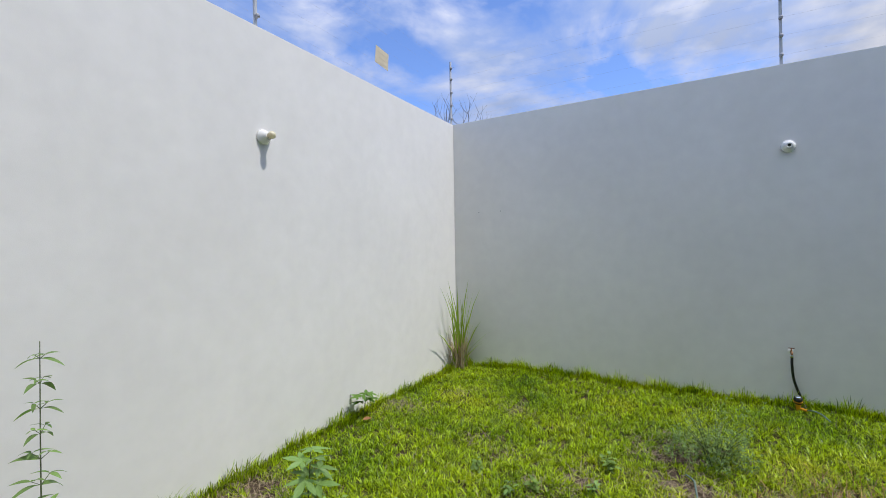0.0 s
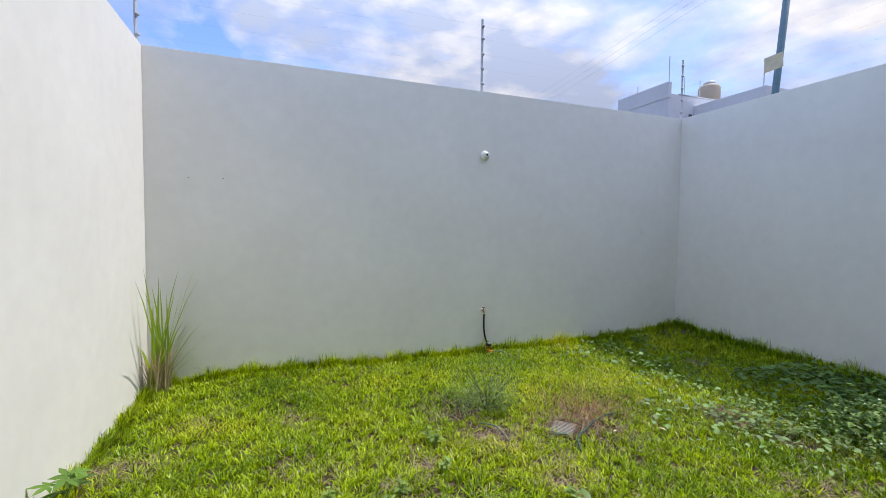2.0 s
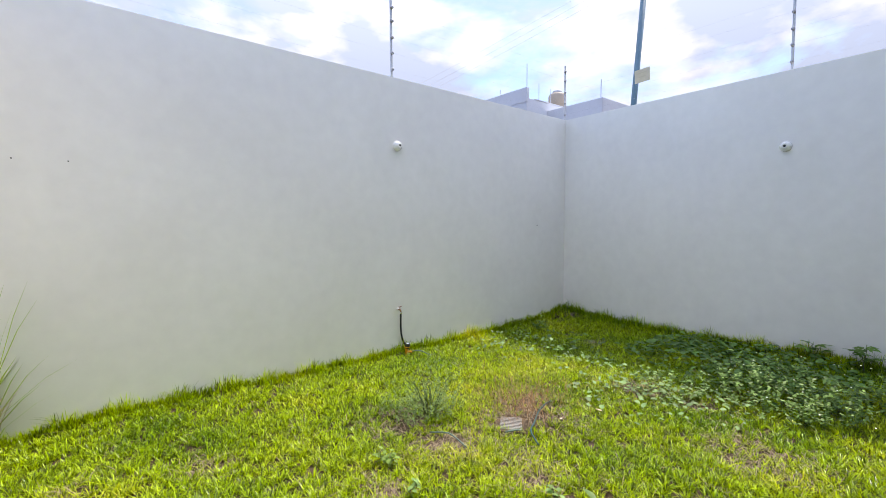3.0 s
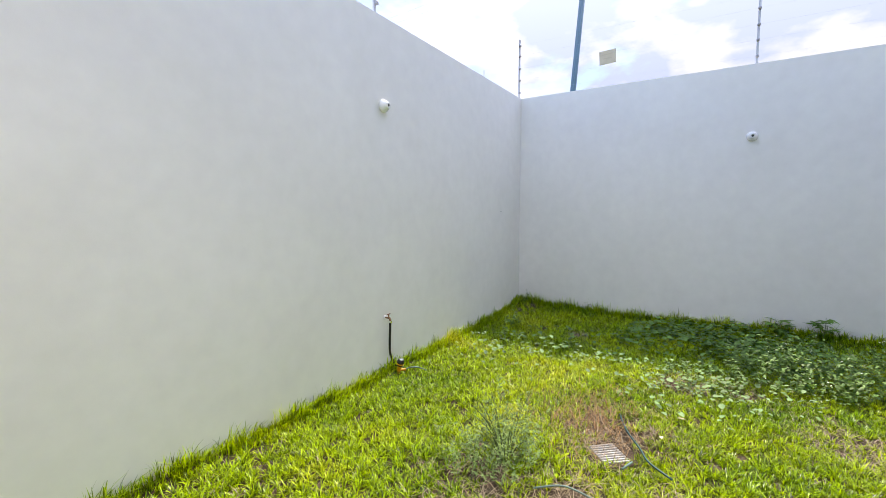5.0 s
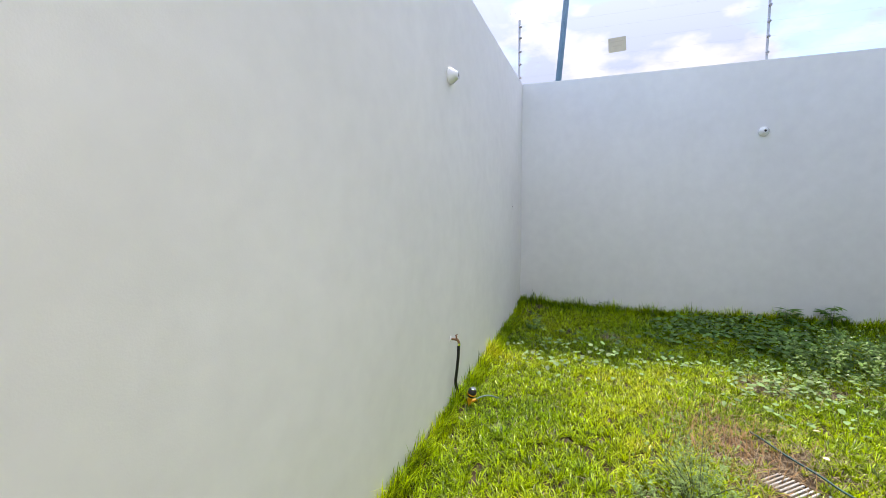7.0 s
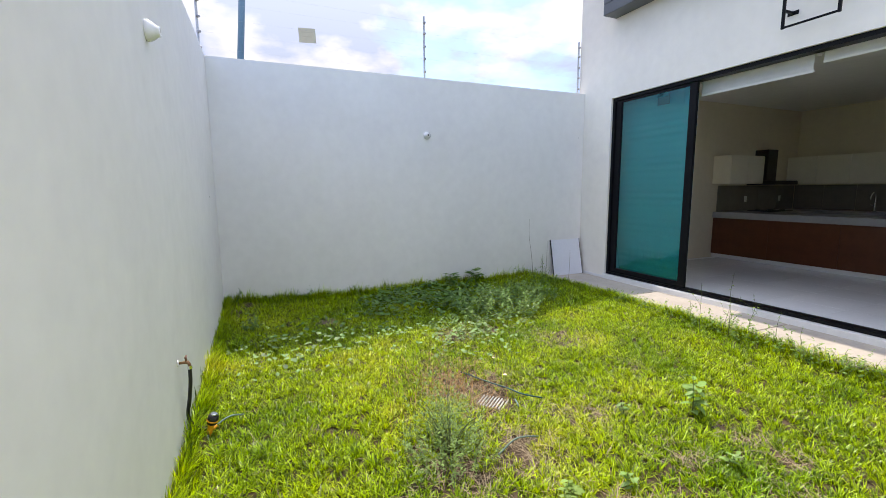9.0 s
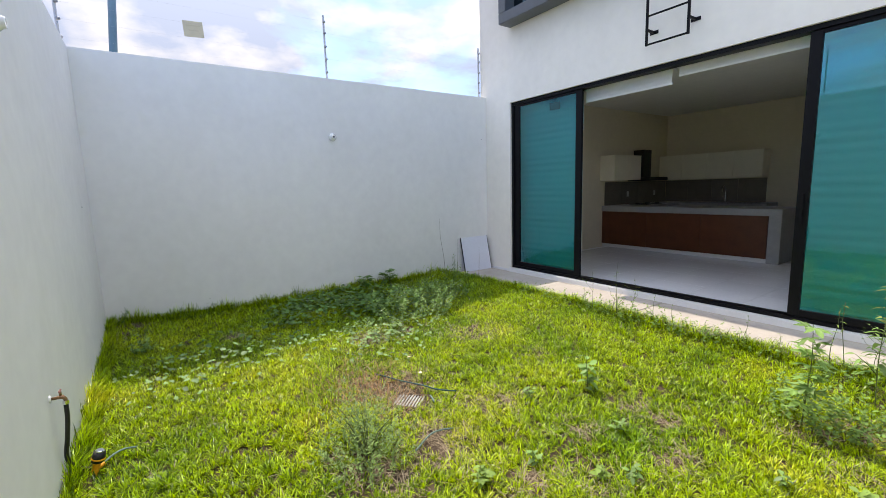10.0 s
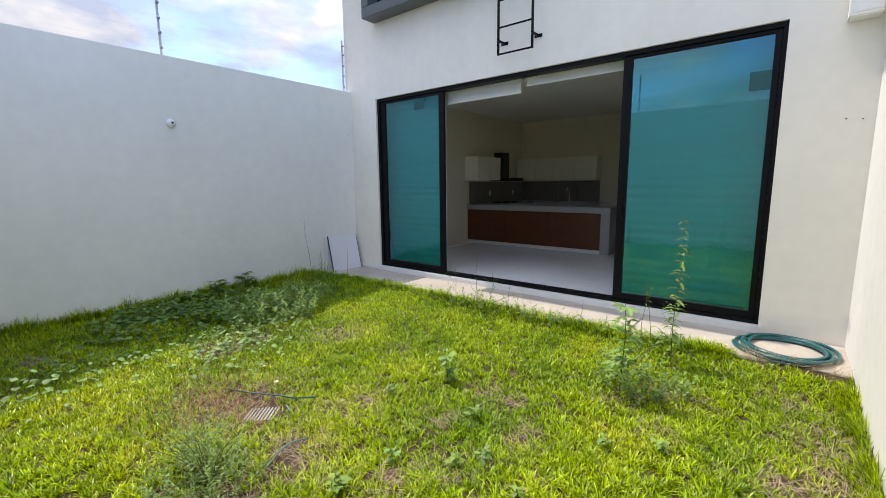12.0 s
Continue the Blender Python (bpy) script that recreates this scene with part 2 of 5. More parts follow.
TANK = material("beige_tank", (0.38, 0.32, 0.25), 0.6, vary=0.08, scale=2)
BARK = material("grey_bark", (0.10, 0.09, 0.08), 0.9, vary=0.3, scale=9)
STEM = material("weed_stem", (0.10, 0.13, 0.05), 0.6, vary=0.2, scale=30)
DRY_STEM = material("dry_stem", (0.20, 0.16, 0.10), 0.8, vary=0.25, scale=30)
LEAF = material("weed_leaf", (0.12, 0.24, 0.03), 0.6, vary=0.15, scale=20, piece=0.3, translucent=0.3)
LEAF_LIGHT = material("light_weed_leaf", (0.28, 0.42, 0.09), 0.6, vary=0.15, scale=20, piece=0.3, translucent=0.45)
LEAF_GREY = material("grey_green_leaf", (0.20, 0.33, 0.07), 0.55, vary=0.15, scale=20, island=0.45, translucent=0.3)
LEAF_SHRUB = material("olive_grey_leaf", (0.20, 0.31, 0.075), 0.6, vary=0.2, scale=20, island=0.45, translucent=0.25)
LEAF_VINE = material("vine_leaf", (0.10, 0.21, 0.035), 0.55, vary=0.2, scale=5, island=0.35, translucent=0.25)
LEAF_PALE = material("pale_creeper_leaf", (0.175, 0.29, 0.085), 0.6, vary=0.15, scale=12, island=0.5, translucent=0.2)
FLOWER = material("white_floret", (0.75, 0.75, 0.62), 0.7)
GRASS = blade_material("lawn_blades", (0.13, 0.25, 0.004), (0.335, 0.44, 0.008), (0.46, 0.42, 0.06))
REED = blade_material("reed_blades", (0.12, 0.24, 0.025), (0.28, 0.38, 0.07), (0.55, 0.48, 0.24))
STRAW_RED = material("reddish_dead_grass", (0.46, 0.27, 0.115), 0.8, vary=0.2, scale=20, island=0.4, translucent=0.2)
LEAF_DUSTY = material("dusty_weed_leaf", (0.24, 0.39, 0.10), 0.5, vary=0.15, scale=20, piece=0.35, translucent=0.35)
DEAD_LEAF = material("dead_leaf", (0.42, 0.20, 0.08), 0.7, vary=0.25, scale=30, translucent=0.1)
STRAW = material("dead_grass", (0.41, 0.32, 0.205), 0.8, vary=0.2, scale=20, island=0.4, translucent=0.2)


# ---- building blocks ----
def mesh_of(name, bm, mat, smooth=False):
    me = bpy.data.meshes.new(name)
    bm.to_mesh(me)
    bm.free()
    me.materials.append(mat)
    if smooth:
        for p in me.polygons:
            p.use_smooth = True
    return me


def part(name, bm, mat, parent=None, label="", smooth=False):
    ob = new(name, mesh_of(name, bm, mat, smooth))
    if parent is not None:
        ob.parent = parent
    if label:
        ob["label"] = label
    return ob


def thing(name, x, y, z, label, category, group="", rz=0.0):
    ob = new(name)
    ob.empty_display_size = 0.1
    ob.matrix_world = pose(x, y, z, 0, 0, rz)
    return tagged(ob, label, category, group)


def box(a, b, bevel=0.0, bm=None):
    """A box from corner a to corner b, its edges rounded."""
    own = bmesh.new()
    bmesh.ops.create_cube(own, size=1)
    for v in own.verts:
        v.co = [min(a[i], b[i]) if v.co[i] < 0 else max(a[i], b[i]) for i in range(3)]
    if bevel:
        bmesh.ops.bevel(own, geom=own.edges[:], offset=bevel, segments=2, affect="EDGES")
    if bm is None:
        return own
    tmp = bpy.data.meshes.new("tmp")
    own.to_mesh(tmp)
    own.free()
    bm.from_mesh(tmp)
    bpy.data.meshes.remove(tmp)
    return bm


def lathe(profile, n=24, axis="z", bm=None):
    """A turned body from (radius, height) pairs."""
    bm = bm or bmesh.new()
    rings = []
    for r, h in profile:
        ring = []
        for k in range(n):
            a = 2 * math.pi * k / n
            c, s = r * math.cos(a), r * math.sin(a)
            p = (c, s, h) if axis == "z" else ((h, c, s) if axis == "x" else (c, h, s))
            ring.append(bm.verts.new(p))
        rings.append(ring)
    for lo, hi in zip(rings, rings[1:]):
        for k in range(n):
            bm.faces.new((lo[k], lo[(k + 1) % n], hi[(k + 1) % n], hi[k]))
    bm.faces.new(list(reversed(rings[0])))
    bm.faces.new(rings[-1])
    bmesh.ops.recalc_face_normals(bm, faces=bm.faces[:])
    return bm


def tube(points, radius, n=8, bm=None):
    """A round tube along points; radius is one number or one for each point."""
    bm = bm or bmesh.new()
    pts = [Vector(p) for p in points]
    rad = radius if isinstance(radius, (list, tuple)) else [radius] * len(pts)
    rings, side = [], None
    for i, p in enumerate(pts):
        d = (pts[min(i + 1, len(pts) - 1)] - pts[max(i - 1, 0)]).normalized()
        if side is None:
            side = d.orthogonal().normalized()
        side = (side - d * side.dot(d)).normalized()
        up = d.cross(side)
        rings.append([bm.verts.new(p + rad[i] * (math.cos(2 * math.pi * k / n) * side + math.sin(2 * math.pi * k / n) * up)) for k in range(n)])
    for lo, hi in zip(rings, rings[1:]):
        for k in range(n):
            bm.faces.new((lo[k], lo[(k + 1) % n], hi[(k + 1) % n], hi[k]))
    bm.faces.new(list(reversed(rings[0])))
    bm.faces.new(rings[-1])
    return bm


def curve_points(ctrl, steps=8):
    """A smooth line through control points."""
    c = [Vector(p) for p in ctrl]
    c = [2 * c[0] - c[1]] + c + [2 * c[-1] - c[-2]]
    out = []
    for i in range(1, len(c) - 2):
        for s in range(steps):
            u = s / steps
            a, b, d, e = c[i - 1], c[i], c[i + 1], c[i + 2]
            out.append(0.5 * (2 * b + (d - a) * u + (2 * a - 5 * b + 4 * d - e) * u * u + (3 * b - a - 3 * d + e) * u ** 3))
    out.append(c[-2])
    return out


def leaf_mesh(name, mat, length, width, fold=0.15, droop=0.2):
    """One leaf lying along +x from its stalk, creased on the midrib."""
    bm = bmesh.new()
    n = 6
    mid, lef, rig = [], [], []
    for i in range(n + 1):
        u = i / n
        w = width * 0.5 * (math.sin(math.pi * u ** 0.8) ** 0.9 if 0 < u < 1 else 0.0)
        z = -droop * length * u * u
        mid.append(bm.verts.new((length * u, 0, z)))
        if 0 < i < n:
            lef.append(bm.verts.new((length * u, w, z + fold * w)))
            rig.append(bm.verts.new((length * u, -w, z + fold * w)))
    for edge, flip in ((lef, False), (rig, True)):
        for i in range(n):
            vs = [mid[i], mid[i + 1]] + ([edge[i]] if i < n - 1 else []) + ([edge[i - 1]] if i > 0 else [])
            if len(vs) >= 3:
                bm.faces.new(vs if not flip else list(reversed(vs)))
    return mesh_of(name, bm, mat, True)


def palm_leaf_mesh(name, mat, droop=0.35, spread=(-118, -58, 0, 58, 118), reach=(0.42, 0.62, 0.74, 0.62, 0.42)):
    """One hand-shaped leaf on a stalk along +x: pointed lobes that meet in the middle."""
    bm = bmesh.new()

    def vert(r, a, lift=0.0):
        return bm.verts.new((0.3 + r * math.cos(radians(a)), r * math.sin(radians(a)), lift - droop * r * r))

    mid = vert(0, 0)
    a0, a1, a2 = bm.verts.new((0, -0.012, 0.05)), bm.verts.new((0, 0.012, 0.05)), bm.verts.new((0.3, 0.01, 0.001))
    bm.faces.new((a0, mid, a2, a1))
    notch = [vert(0.16, spread[0] - 40)] + [vert(0.22, (p + q) / 2, 0.02) for p, q in zip(spread, spread[1:])] + [vert(0.16, spread[-1] + 40)]
    for k, (a, r) in enumerate(zip(spread, reach)):
        rib = vert(r * 0.55, a, -0.03)
        lo, hi, tip = vert(r * 0.6, a - 17), vert(r * 0.6, a + 17), vert(r, a)
        for f in ((mid, notch[k], lo, rib), (mid, rib, hi, notch[k + 1]), (rib, lo, tip), (rib, tip, hi)):
            bm.faces.new(f)
    return mesh_of(name, bm, mat)


def piece(name, me, parent, m):
    ob = new(name, me)
    ob.parent = parent
    ob.matrix_local = m
    return ob


def fast_mesh(name, verts, polys_v, sizes, mats):
    """A big mesh straight from arrays: corner indices and the number of corners of each face."""
    me = bpy.data.meshes.new(name)
    me.vertices.add(len(verts))
    me.vertices.foreach_set("co", np.ascontiguousarray(verts, dtype=np.float32).ravel())
    me.loops.add(len(polys_v))
    me.loops.foreach_set("vertex_index", np.ascontiguousarray(polys_v, dtype=np.int32))
    me.polygons.add(len(sizes))
    me.polygons.foreach_set("loop_start", np.concatenate(([0], np.cumsum(sizes)[:-1])).astype(np.int32))
    me.update(calc_edges=True)
    for m in mats:
        me.materials.append(m)
    return me


# ---- ground ----
BARE = [(3.25, 3.55, 0.34, 0.85), (2.45, 4.08, 0.24, 0.9), (0.2, 2.38, 0.20, 0.8), (0.24, 3.9, 0.18, 0.7), (1.38, 3.52, 0.10, 0.8),
        (1.05, 1.62, 0.15, 0.8), (1.79, 2.43, 0.12, 0.8), (3.85, 2.3, 0.26, 0.8), (0.17, 1.75, 0.24, 0.75), (2.55, 3.62, 0.20, 0.7),
        (1.25, 1.95, 0.12, 0.7), (2.1, 2.9, 0.12, 0.7), (1.55, 2.75, 0.14, 0.75), (4.45, 2.75, 0.22, 0.7), (0.35, 1.35, 0.14, 0.5),
        (3.05, 2.2, 0.10, 0.6), (2.75, 3.2, 0.14, 0.6), (0.95, 2.2, 0.10, 0.5), (1.9, 3.5, 0.12, 0.6), (6.05, 5.2, 0.30, 0.7), (0.20, 2.1, 0.18, 0.6),
        (4.3, 3.25, 0.26, 0.8), (0.37, 2.36, 0.2, 0.7), (1.92, 3.42, 0.14, 0.7), (2.63, 3.0, 0.15, 0.75), (2.04, 2.41, 0.12, 0.7), (1.2, 4.33, 0.12, 0.65),
        (1.14, 3.59, 0.09, 0.8), (1.7, 3.15, 0.13, 0.7), (2.4, 3.74, 0.2, 0.75), (1.0, 1.64, 0.17, 0.8), (5.35, 4.3, 0.16, 0.6), (0.55, 4.5, 0.10, 0.6)]


def ground_z(x, y):
    rise = 0.085 * math.exp(-max(W - x, 0) / 0.5) * min(1, max(0, (y - 0.72) / 0.3)) + 0.05 * math.exp(-max(D - y, 0) / 0.35) * min(1, max(0, x)) + 0.05 * math.exp(-max(y - 0.74, 0) / 0.3) * min(1, max(0, (y - 0.5) / 0.2))
    return rise + 0.012 * math.sin(1.9 * x + 0.6) + 0.012 * math.sin(2.3 * y + 1.3 * x) + 0.008 * math.sin(7 * x + 3) * math.sin(6.1 * y)


xs = [-600, -200, -60, -20, -6, -1, -0.1] + [i * 0.1 for i in range(0, 64)] + [6.5, 7.5, 9, 14, 25, 60, 200, 600]
ys = [-600, -200, -60, -20, -7, -0.5] + [i * 0.1 for i in range(0, 56)] + [5.7, 6.5, 9, 14, 25, 60, 200, 600]
bm = bmesh.new()
grid = [[bm.verts.new((x, y, ground_z(x, y) if -0.2 < x < 6.6 and 0 <= y < 5.8 else -0.02)) for y in ys] for x in xs]
for i in range(len(xs) - 1):
    for j in range(len(ys) - 1):
        bm.faces.new((grid[i][j], grid[i + 1][j], grid[i + 1][j + 1], grid[i][j + 1]))
ground = tagged(part("ground", bm, SOIL, smooth=True), "brown soil showing between patches of lawn", "ground", kind="structure")

# ---- boundary walls ----
def plain_wall(name, a, b, label):
    bm = box(a, b, 0.003)
    return tagged(part(name, bm, PLASTER), label, "wall", kind="structure")


plain_wall("wall_west", (-T, -0.2, -0.1), (0, D + T, H), "tall white plastered garden wall in full sun")
plain_wall("wall_north", (0, D, -0.1), (W, D + T, H), "tall white plastered garden wall with a tap and lamp socket")
plain_wall("wall_east", (W, 0, -0.1), (W + T, D + T, H), "tall white plastered garden wall in shade")

# small plugs and drill holes left in the plaster
def drill_hole(x, y, z, axis):
    h = thing("drill_hole", x, y, z, "small dark drill hole in the white plaster", "hole", "drill holes in the walls")
    part("plug", lathe([(0.001, -0.004), (0.0045, -0.004), (0.005, 0.002), (0.003, 0.003)], 10, axis), BLACK, h)


for x, z in ((0.338, 1.882), (0.617, 1.886), (5.646, 1.42)):
    drill_hole(x, D - 0.001, z, "y")
for x, z in ((0.075, 1.954), (0.174, 1.964)):
    drill_hole(x, 0.001, z, "y")
drill_hole(W - 0.001, 0.11, 2.30, "x")

# ---- the house ----
DOOR_L, DOOR_R, DOOR_B, DOOR_T = 0.60, 5.715, 0.145, 2.815
HOUSE_TOP = 6.4
for name, a, b in (("wall_house_east", (DOOR_R, -0.2, -0.1), (W + T - 0.02, 0, HOUSE_TOP)), ("wall_house_west", (0, -0.2, -0.1), (DOOR_L, 0, HOUSE_TOP)),
                   ("wall_house_upper", (DOOR_L, -0.2, DOOR_T), (DOOR_R, 0, HOUSE_TOP))):
    tagged(part(name, box(a, b), PLASTER_HOUSE), "white plastered house facade beside a wide sliding door", "wall", kind="structure")
for name, a, b in (("wall_room_west", (-T, -6.0, -0.1), (0, -0.2, HOUSE_TOP)), ("wall_room_south", (0, -6.0, -0.1), (W + T - 0.02, BACK - 0.005, HOUSE_TOP)),
                   ("wall_room_east", (EAST, BACK - 0.005, -0.1), (W + T - 0.02, -0.2, HOUSE_TOP))):
    tagged(part(name, box(a, b), PLASTER_IN), "cream painted wall of the kitchen room", "wall", kind="structure")
tagged(part("ceiling", box((0, BACK - 0.004, CEIL), (EAST, -0.2, CEIL + 0.15)), CEILING), "plain pale ceiling of the kitchen room", "ceiling", kind="structure")
tagged(part("roof", box((-T, -6.0, HOUSE_TOP), (W + T - 0.02, 0.0, HOUSE_TOP + 0.2), 0.02), PLASTER), "flat white roof slab of the house", "roof", kind="structure")
floor = tagged(part("floor", box((0, BACK, -0.05), (EAST, -0.2, FLOOR - 0.008)), SILL), "polished pale grey tiled floor", "floor", kind="structure")
sill = tagged(part("door_sill", box((DOOR_L - 0.02, -0.2, -0.05), (DOOR_R + 0.02, 0.03, DOOR_B - 0.002), 0.006), SILL), "white stone sill under the sliding door", "sill", kind="structure")
bm = box((DOOR_R + 0.02, 0.0, 0.0), (W, 0.012, 0.115), 0.003)
tagged(part("baseboard", bm, SILL), "narrow white plinth strip at the foot of the facade", "baseboard", kind="structure")

# patio strip
patio = thing("patio", 0, 0, 0, "pale concrete patio strip along the house", "patio")
tagged(patio, kind="structure")
for x0, x1 in ((0.0, 1.555), (1.563, 3.10), (3.108, 4.68), (4.688, W)):
    part("slab", box((x0, 0.012, -0.1), (x1, 0.74, 0.078), 0.006), CONCRETE, patio)

# ---- sliding door ----
door = thing("door_1", (DOOR_L + DOOR_R) / 2, -0.1, DOOR_B, "wide black aluminium sliding door standing open in the middle", "sliding door")
tagged(door, kind="structure")
cx = (DOOR_L + DOOR_R) / 2


def in_door(a, b, bevel=0.004):
    """A bar of the door, in the garden's metres."""
    return box((a[0] - cx, a[1] + 0.1, a[2] - DOOR_B), (b[0] - cx, b[1] + 0.1, b[2] - DOOR_B), bevel)


part("head_track", in_door((DOOR_L, -0.17, DOOR_T - 0.045), (DOOR_R, -0.03, DOOR_T - 0.001)), ALU, door)
part("floor_track", in_door((DOOR_L, -0.17, DOOR_B), (DOOR_R, -0.03, DOOR_B + 0.035)), ALU, door)
part("jamb", in_door((DOOR_L + 0.001, -0.169, DOOR_B + 0.036), (DOOR_L + 0.035, -0.031, DOOR_T - 0.046)), ALU, door)
part("jamb", in_door((DOOR_R - 0.05, -0.169, DOOR_B + 0.036), (DOOR_R - 0.001, -0.031, DOOR_T - 0.046)), ALU, door)


def leaf(x0, x1, y, wide0, wide1):
    """One glazed leaf between x0 and x1: stiles of the given widths, rails, a tinted pane."""
    z0, z1 = DOOR_B + 0.037, DOOR_T - 0.047
    lf = part("leaf", in_door((x0, y - 0.02, z0), (x0 + wide0, y + 0.02, z1)), ALU, door)
    part("stile", in_door((x1 - wide1, y - 0.02, z0), (x1, y + 0.02, z1)), ALU, lf)
    part("rail", in_door((x0 + wide0, y - 0.019, z0), (x1 - wide1, y + 0.019, z0 + 0.07)), ALU, lf)
    part("rail", in_door((x0 + wide0, y - 0.019, z1 - 0.032), (x1 - wide1, y + 0.019, z1)), ALU, lf)
    pane = part("pane", in_door((x0 + wide0 - 0.005, y - 0.003, z0 + 0.065), (x1 - wide1 + 0.005, y + 0.003, z1 - 0.028), 0), GLASS, lf, "teal tinted reflective glass")
    pane.visible_shadow = False
    return lf


l1 = leaf(4.37, 5.664, -0.075, 0.10, 0.10)
l2 = leaf(0.637, 1.945, -0.075, 0.05, 0.09)
part("film_label", in_door((4.76, -0.0715, 2.575), (4.95, -0.0705, 2.68), 0), LABEL, l1, "dark rectangular film label on the glass")
part("film_label", in_door((0.690, -0.0715, 2.275), (0.845, -0.0705, 2.44), 0), LABEL, l2, "dark rectangular film label on the glass")
part("handle", in_door((1.885, -0.054, 1.05), (1.915, -0.035, 1.35), 0.006), ALU, l2)

# ---- roller blinds behind the door ----
def roller_blind(x0, x1, bottom, label):
    b = thing("roller_blind", (x0 + x1) / 2, -0.27, 2.78, label, "blind", "roller blinds of the sliding door")
    h = (x1 - x0) / 2
    part("roller", tube([(-h, 0, 0.05), (h, 0, 0.05)], 0.032, 16), BLIND, b, smooth=True)
    part("bracket", box((-h - 0.006, -0.04, -0.01), (-h - 0.001, 0.04, 0.10)), WHITE, b)
    part("bracket", box((h + 0.001, -0.04, -0.01), (h + 0.006, 0.04, 0.10)), WHITE, b)
    bm = bmesh.new()
    n = max(4, int((2.78 - bottom) / 0.022))
    rows = []
    for i in range(n + 1):
        z = 0.05 + (bottom + 0.02 - 2.83) * i / n
        off = 0.042 + 0.008 * math.sin(i * 1.45) * (0.6 + 0.4 * math.sin(i * 0.31)) * min(1.0, i / 6)
        rows.append([bm.verts.new((sx * (h - 0.01), off + dy, z)) for dy in (0, 0.002) for sx in (-1, 1)])
    for a, c in zip(rows, rows[1:]):
        bm.faces.new((a[2], a[3], c[3], c[2]))
        bm.faces.new((a[1], a[0], c[0], c[1]))
    part("fabric", bm, BLIND, b, smooth=True)
    part("bottom_bar", box((-h + 0.005, 0.024, bottom - 2.78), (h - 0.005, 0.046, bottom - 2.755), 0.005), WHITE, b)


roller_blind(3.24, 4.44, 2.61, "white roller blind rolled almost up")
roller_blind(1.97, 3.18, 2.68, "white roller blind rolled up tight")
roller_blind(4.46, 5.70, 0.24, "white roller blind drawn down behind teal glass")
roller_blind(0.62, 1.945, 0.24, "white roller blind drawn down behind teal glass")

# ---- projecting window upstairs ----
bay = thing("window_2", 4.55, 0.0, 3.93, "grey metal box window projecting from the upper facade", "window")
tagged(bay, kind="structure")
bw, bh, bd = 1.14, 1.7, 0.25
part("sill_frame", box((-bw, 0.001, 0), (bw, bd, 0.15), 0.006), GREY_FRAME, bay)
part("head_frame", box((-bw, 0.001, bh - 0.15), (bw, bd, bh), 0.006), GREY_FRAME, bay)
part("side_frame", box((-bw, 0.001, 0.151), (-bw + 0.15, bd, bh - 0.151), 0.006), GREY_FRAME, bay)
part("side_frame", box((bw - 0.15, 0.001, 0.151), (bw, bd, bh - 0.151), 0.006), GREY_FRAME, bay)
part("mullion", box((-0.03, 0.04, 0.151), (0.03, 0.09, bh - 0.151), 0.004), ALU, bay)
for s in (-1, 1):
    part("pane", box((s * 0.035, 0.055, 0.152), (s * (bw - 0.152), 0.063, bh - 0.152)), DARK_GLASS, bay)
# black sheet on the solid facade, standing in for the unlit room behind the panes
part("dark_room_sheet", box((-bw + 0.152, 0.004, 0.152), (bw - 0.152, 0.012, bh - 0.152)), ALU, bay)

# ---- service box and ladder on the facade ----
sbox = thing("service_box", 0.145, 0.0, 2.7, "white painted casing fixed high on the facade", "casing")
part("casing", box((-0.095, 0.001, 0), (0.095, 0.15, 0.9), 0.01), PLASTER, sbox)
part("cover", box((-0.08, 0.151, 0.03), (0.08, 0.153, 0.86), 0.001), WHITE, sbox)

ladder = thing("wall_ladder", 3.13, 0.0, 3.0, "dark steel ladder fixed to the facade above the door", "ladder")
for sx in (-0.225, 0.225):
    part("side_rail", box((sx - 0.012, 0.14, 0), (sx + 0.012, 0.165, 3.2), 0.003), ALU, ladder)
for i in range(11):
    part("rung", tube([(-0.215, 0.152, 0.012 + 0.30 * i), (0.215, 0.152, 0.012 + 0.30 * i)], 0.011, 8), ALU, ladder, smooth=True)
for sx in (-0.225, 0.225):
    for z in (0.17, 1.37, 2.57):
        br = part("bracket", box((sx - 0.012, 0.006, z - 0.012), (sx + 0.012, 0.142, z + 0.012), 0.003), ALU, ladder)
        part("foot_plate", box((sx - 0.05, 0.0, z - 0.02), (sx + 0.05, 0.006, z + 0.02), 0.002), ALU, br)

# ---- kitchen ----
def cabinet(name, x, y, z, w, d, h, mat, label, doors, group, rz=0.0, toe=0.0):
    c = thing(name, x, y, z, label, "cabinet", group, rz)
    part("body", box((-w / 2 + 0.001, -d, toe), (w / 2 - 0.001, -0.02, h), 0.003), mat, c)
    if toe:
        part("toe_kick", box((-w / 2 + 0.001, -d, 0), (w / 2 - 0.001, -0.03, toe - 0.001)), WHITE, c, "white toe kick")
    for i in range(doors):
        a, b = -w / 2 + w * i / doors + 0.002, -w / 2 + w * (i + 1) / doors - 0.002
        part("door", box((a, -0.019, toe + 0.003), (b, 0, h - 0.003), 0.002), mat, c)
    return c


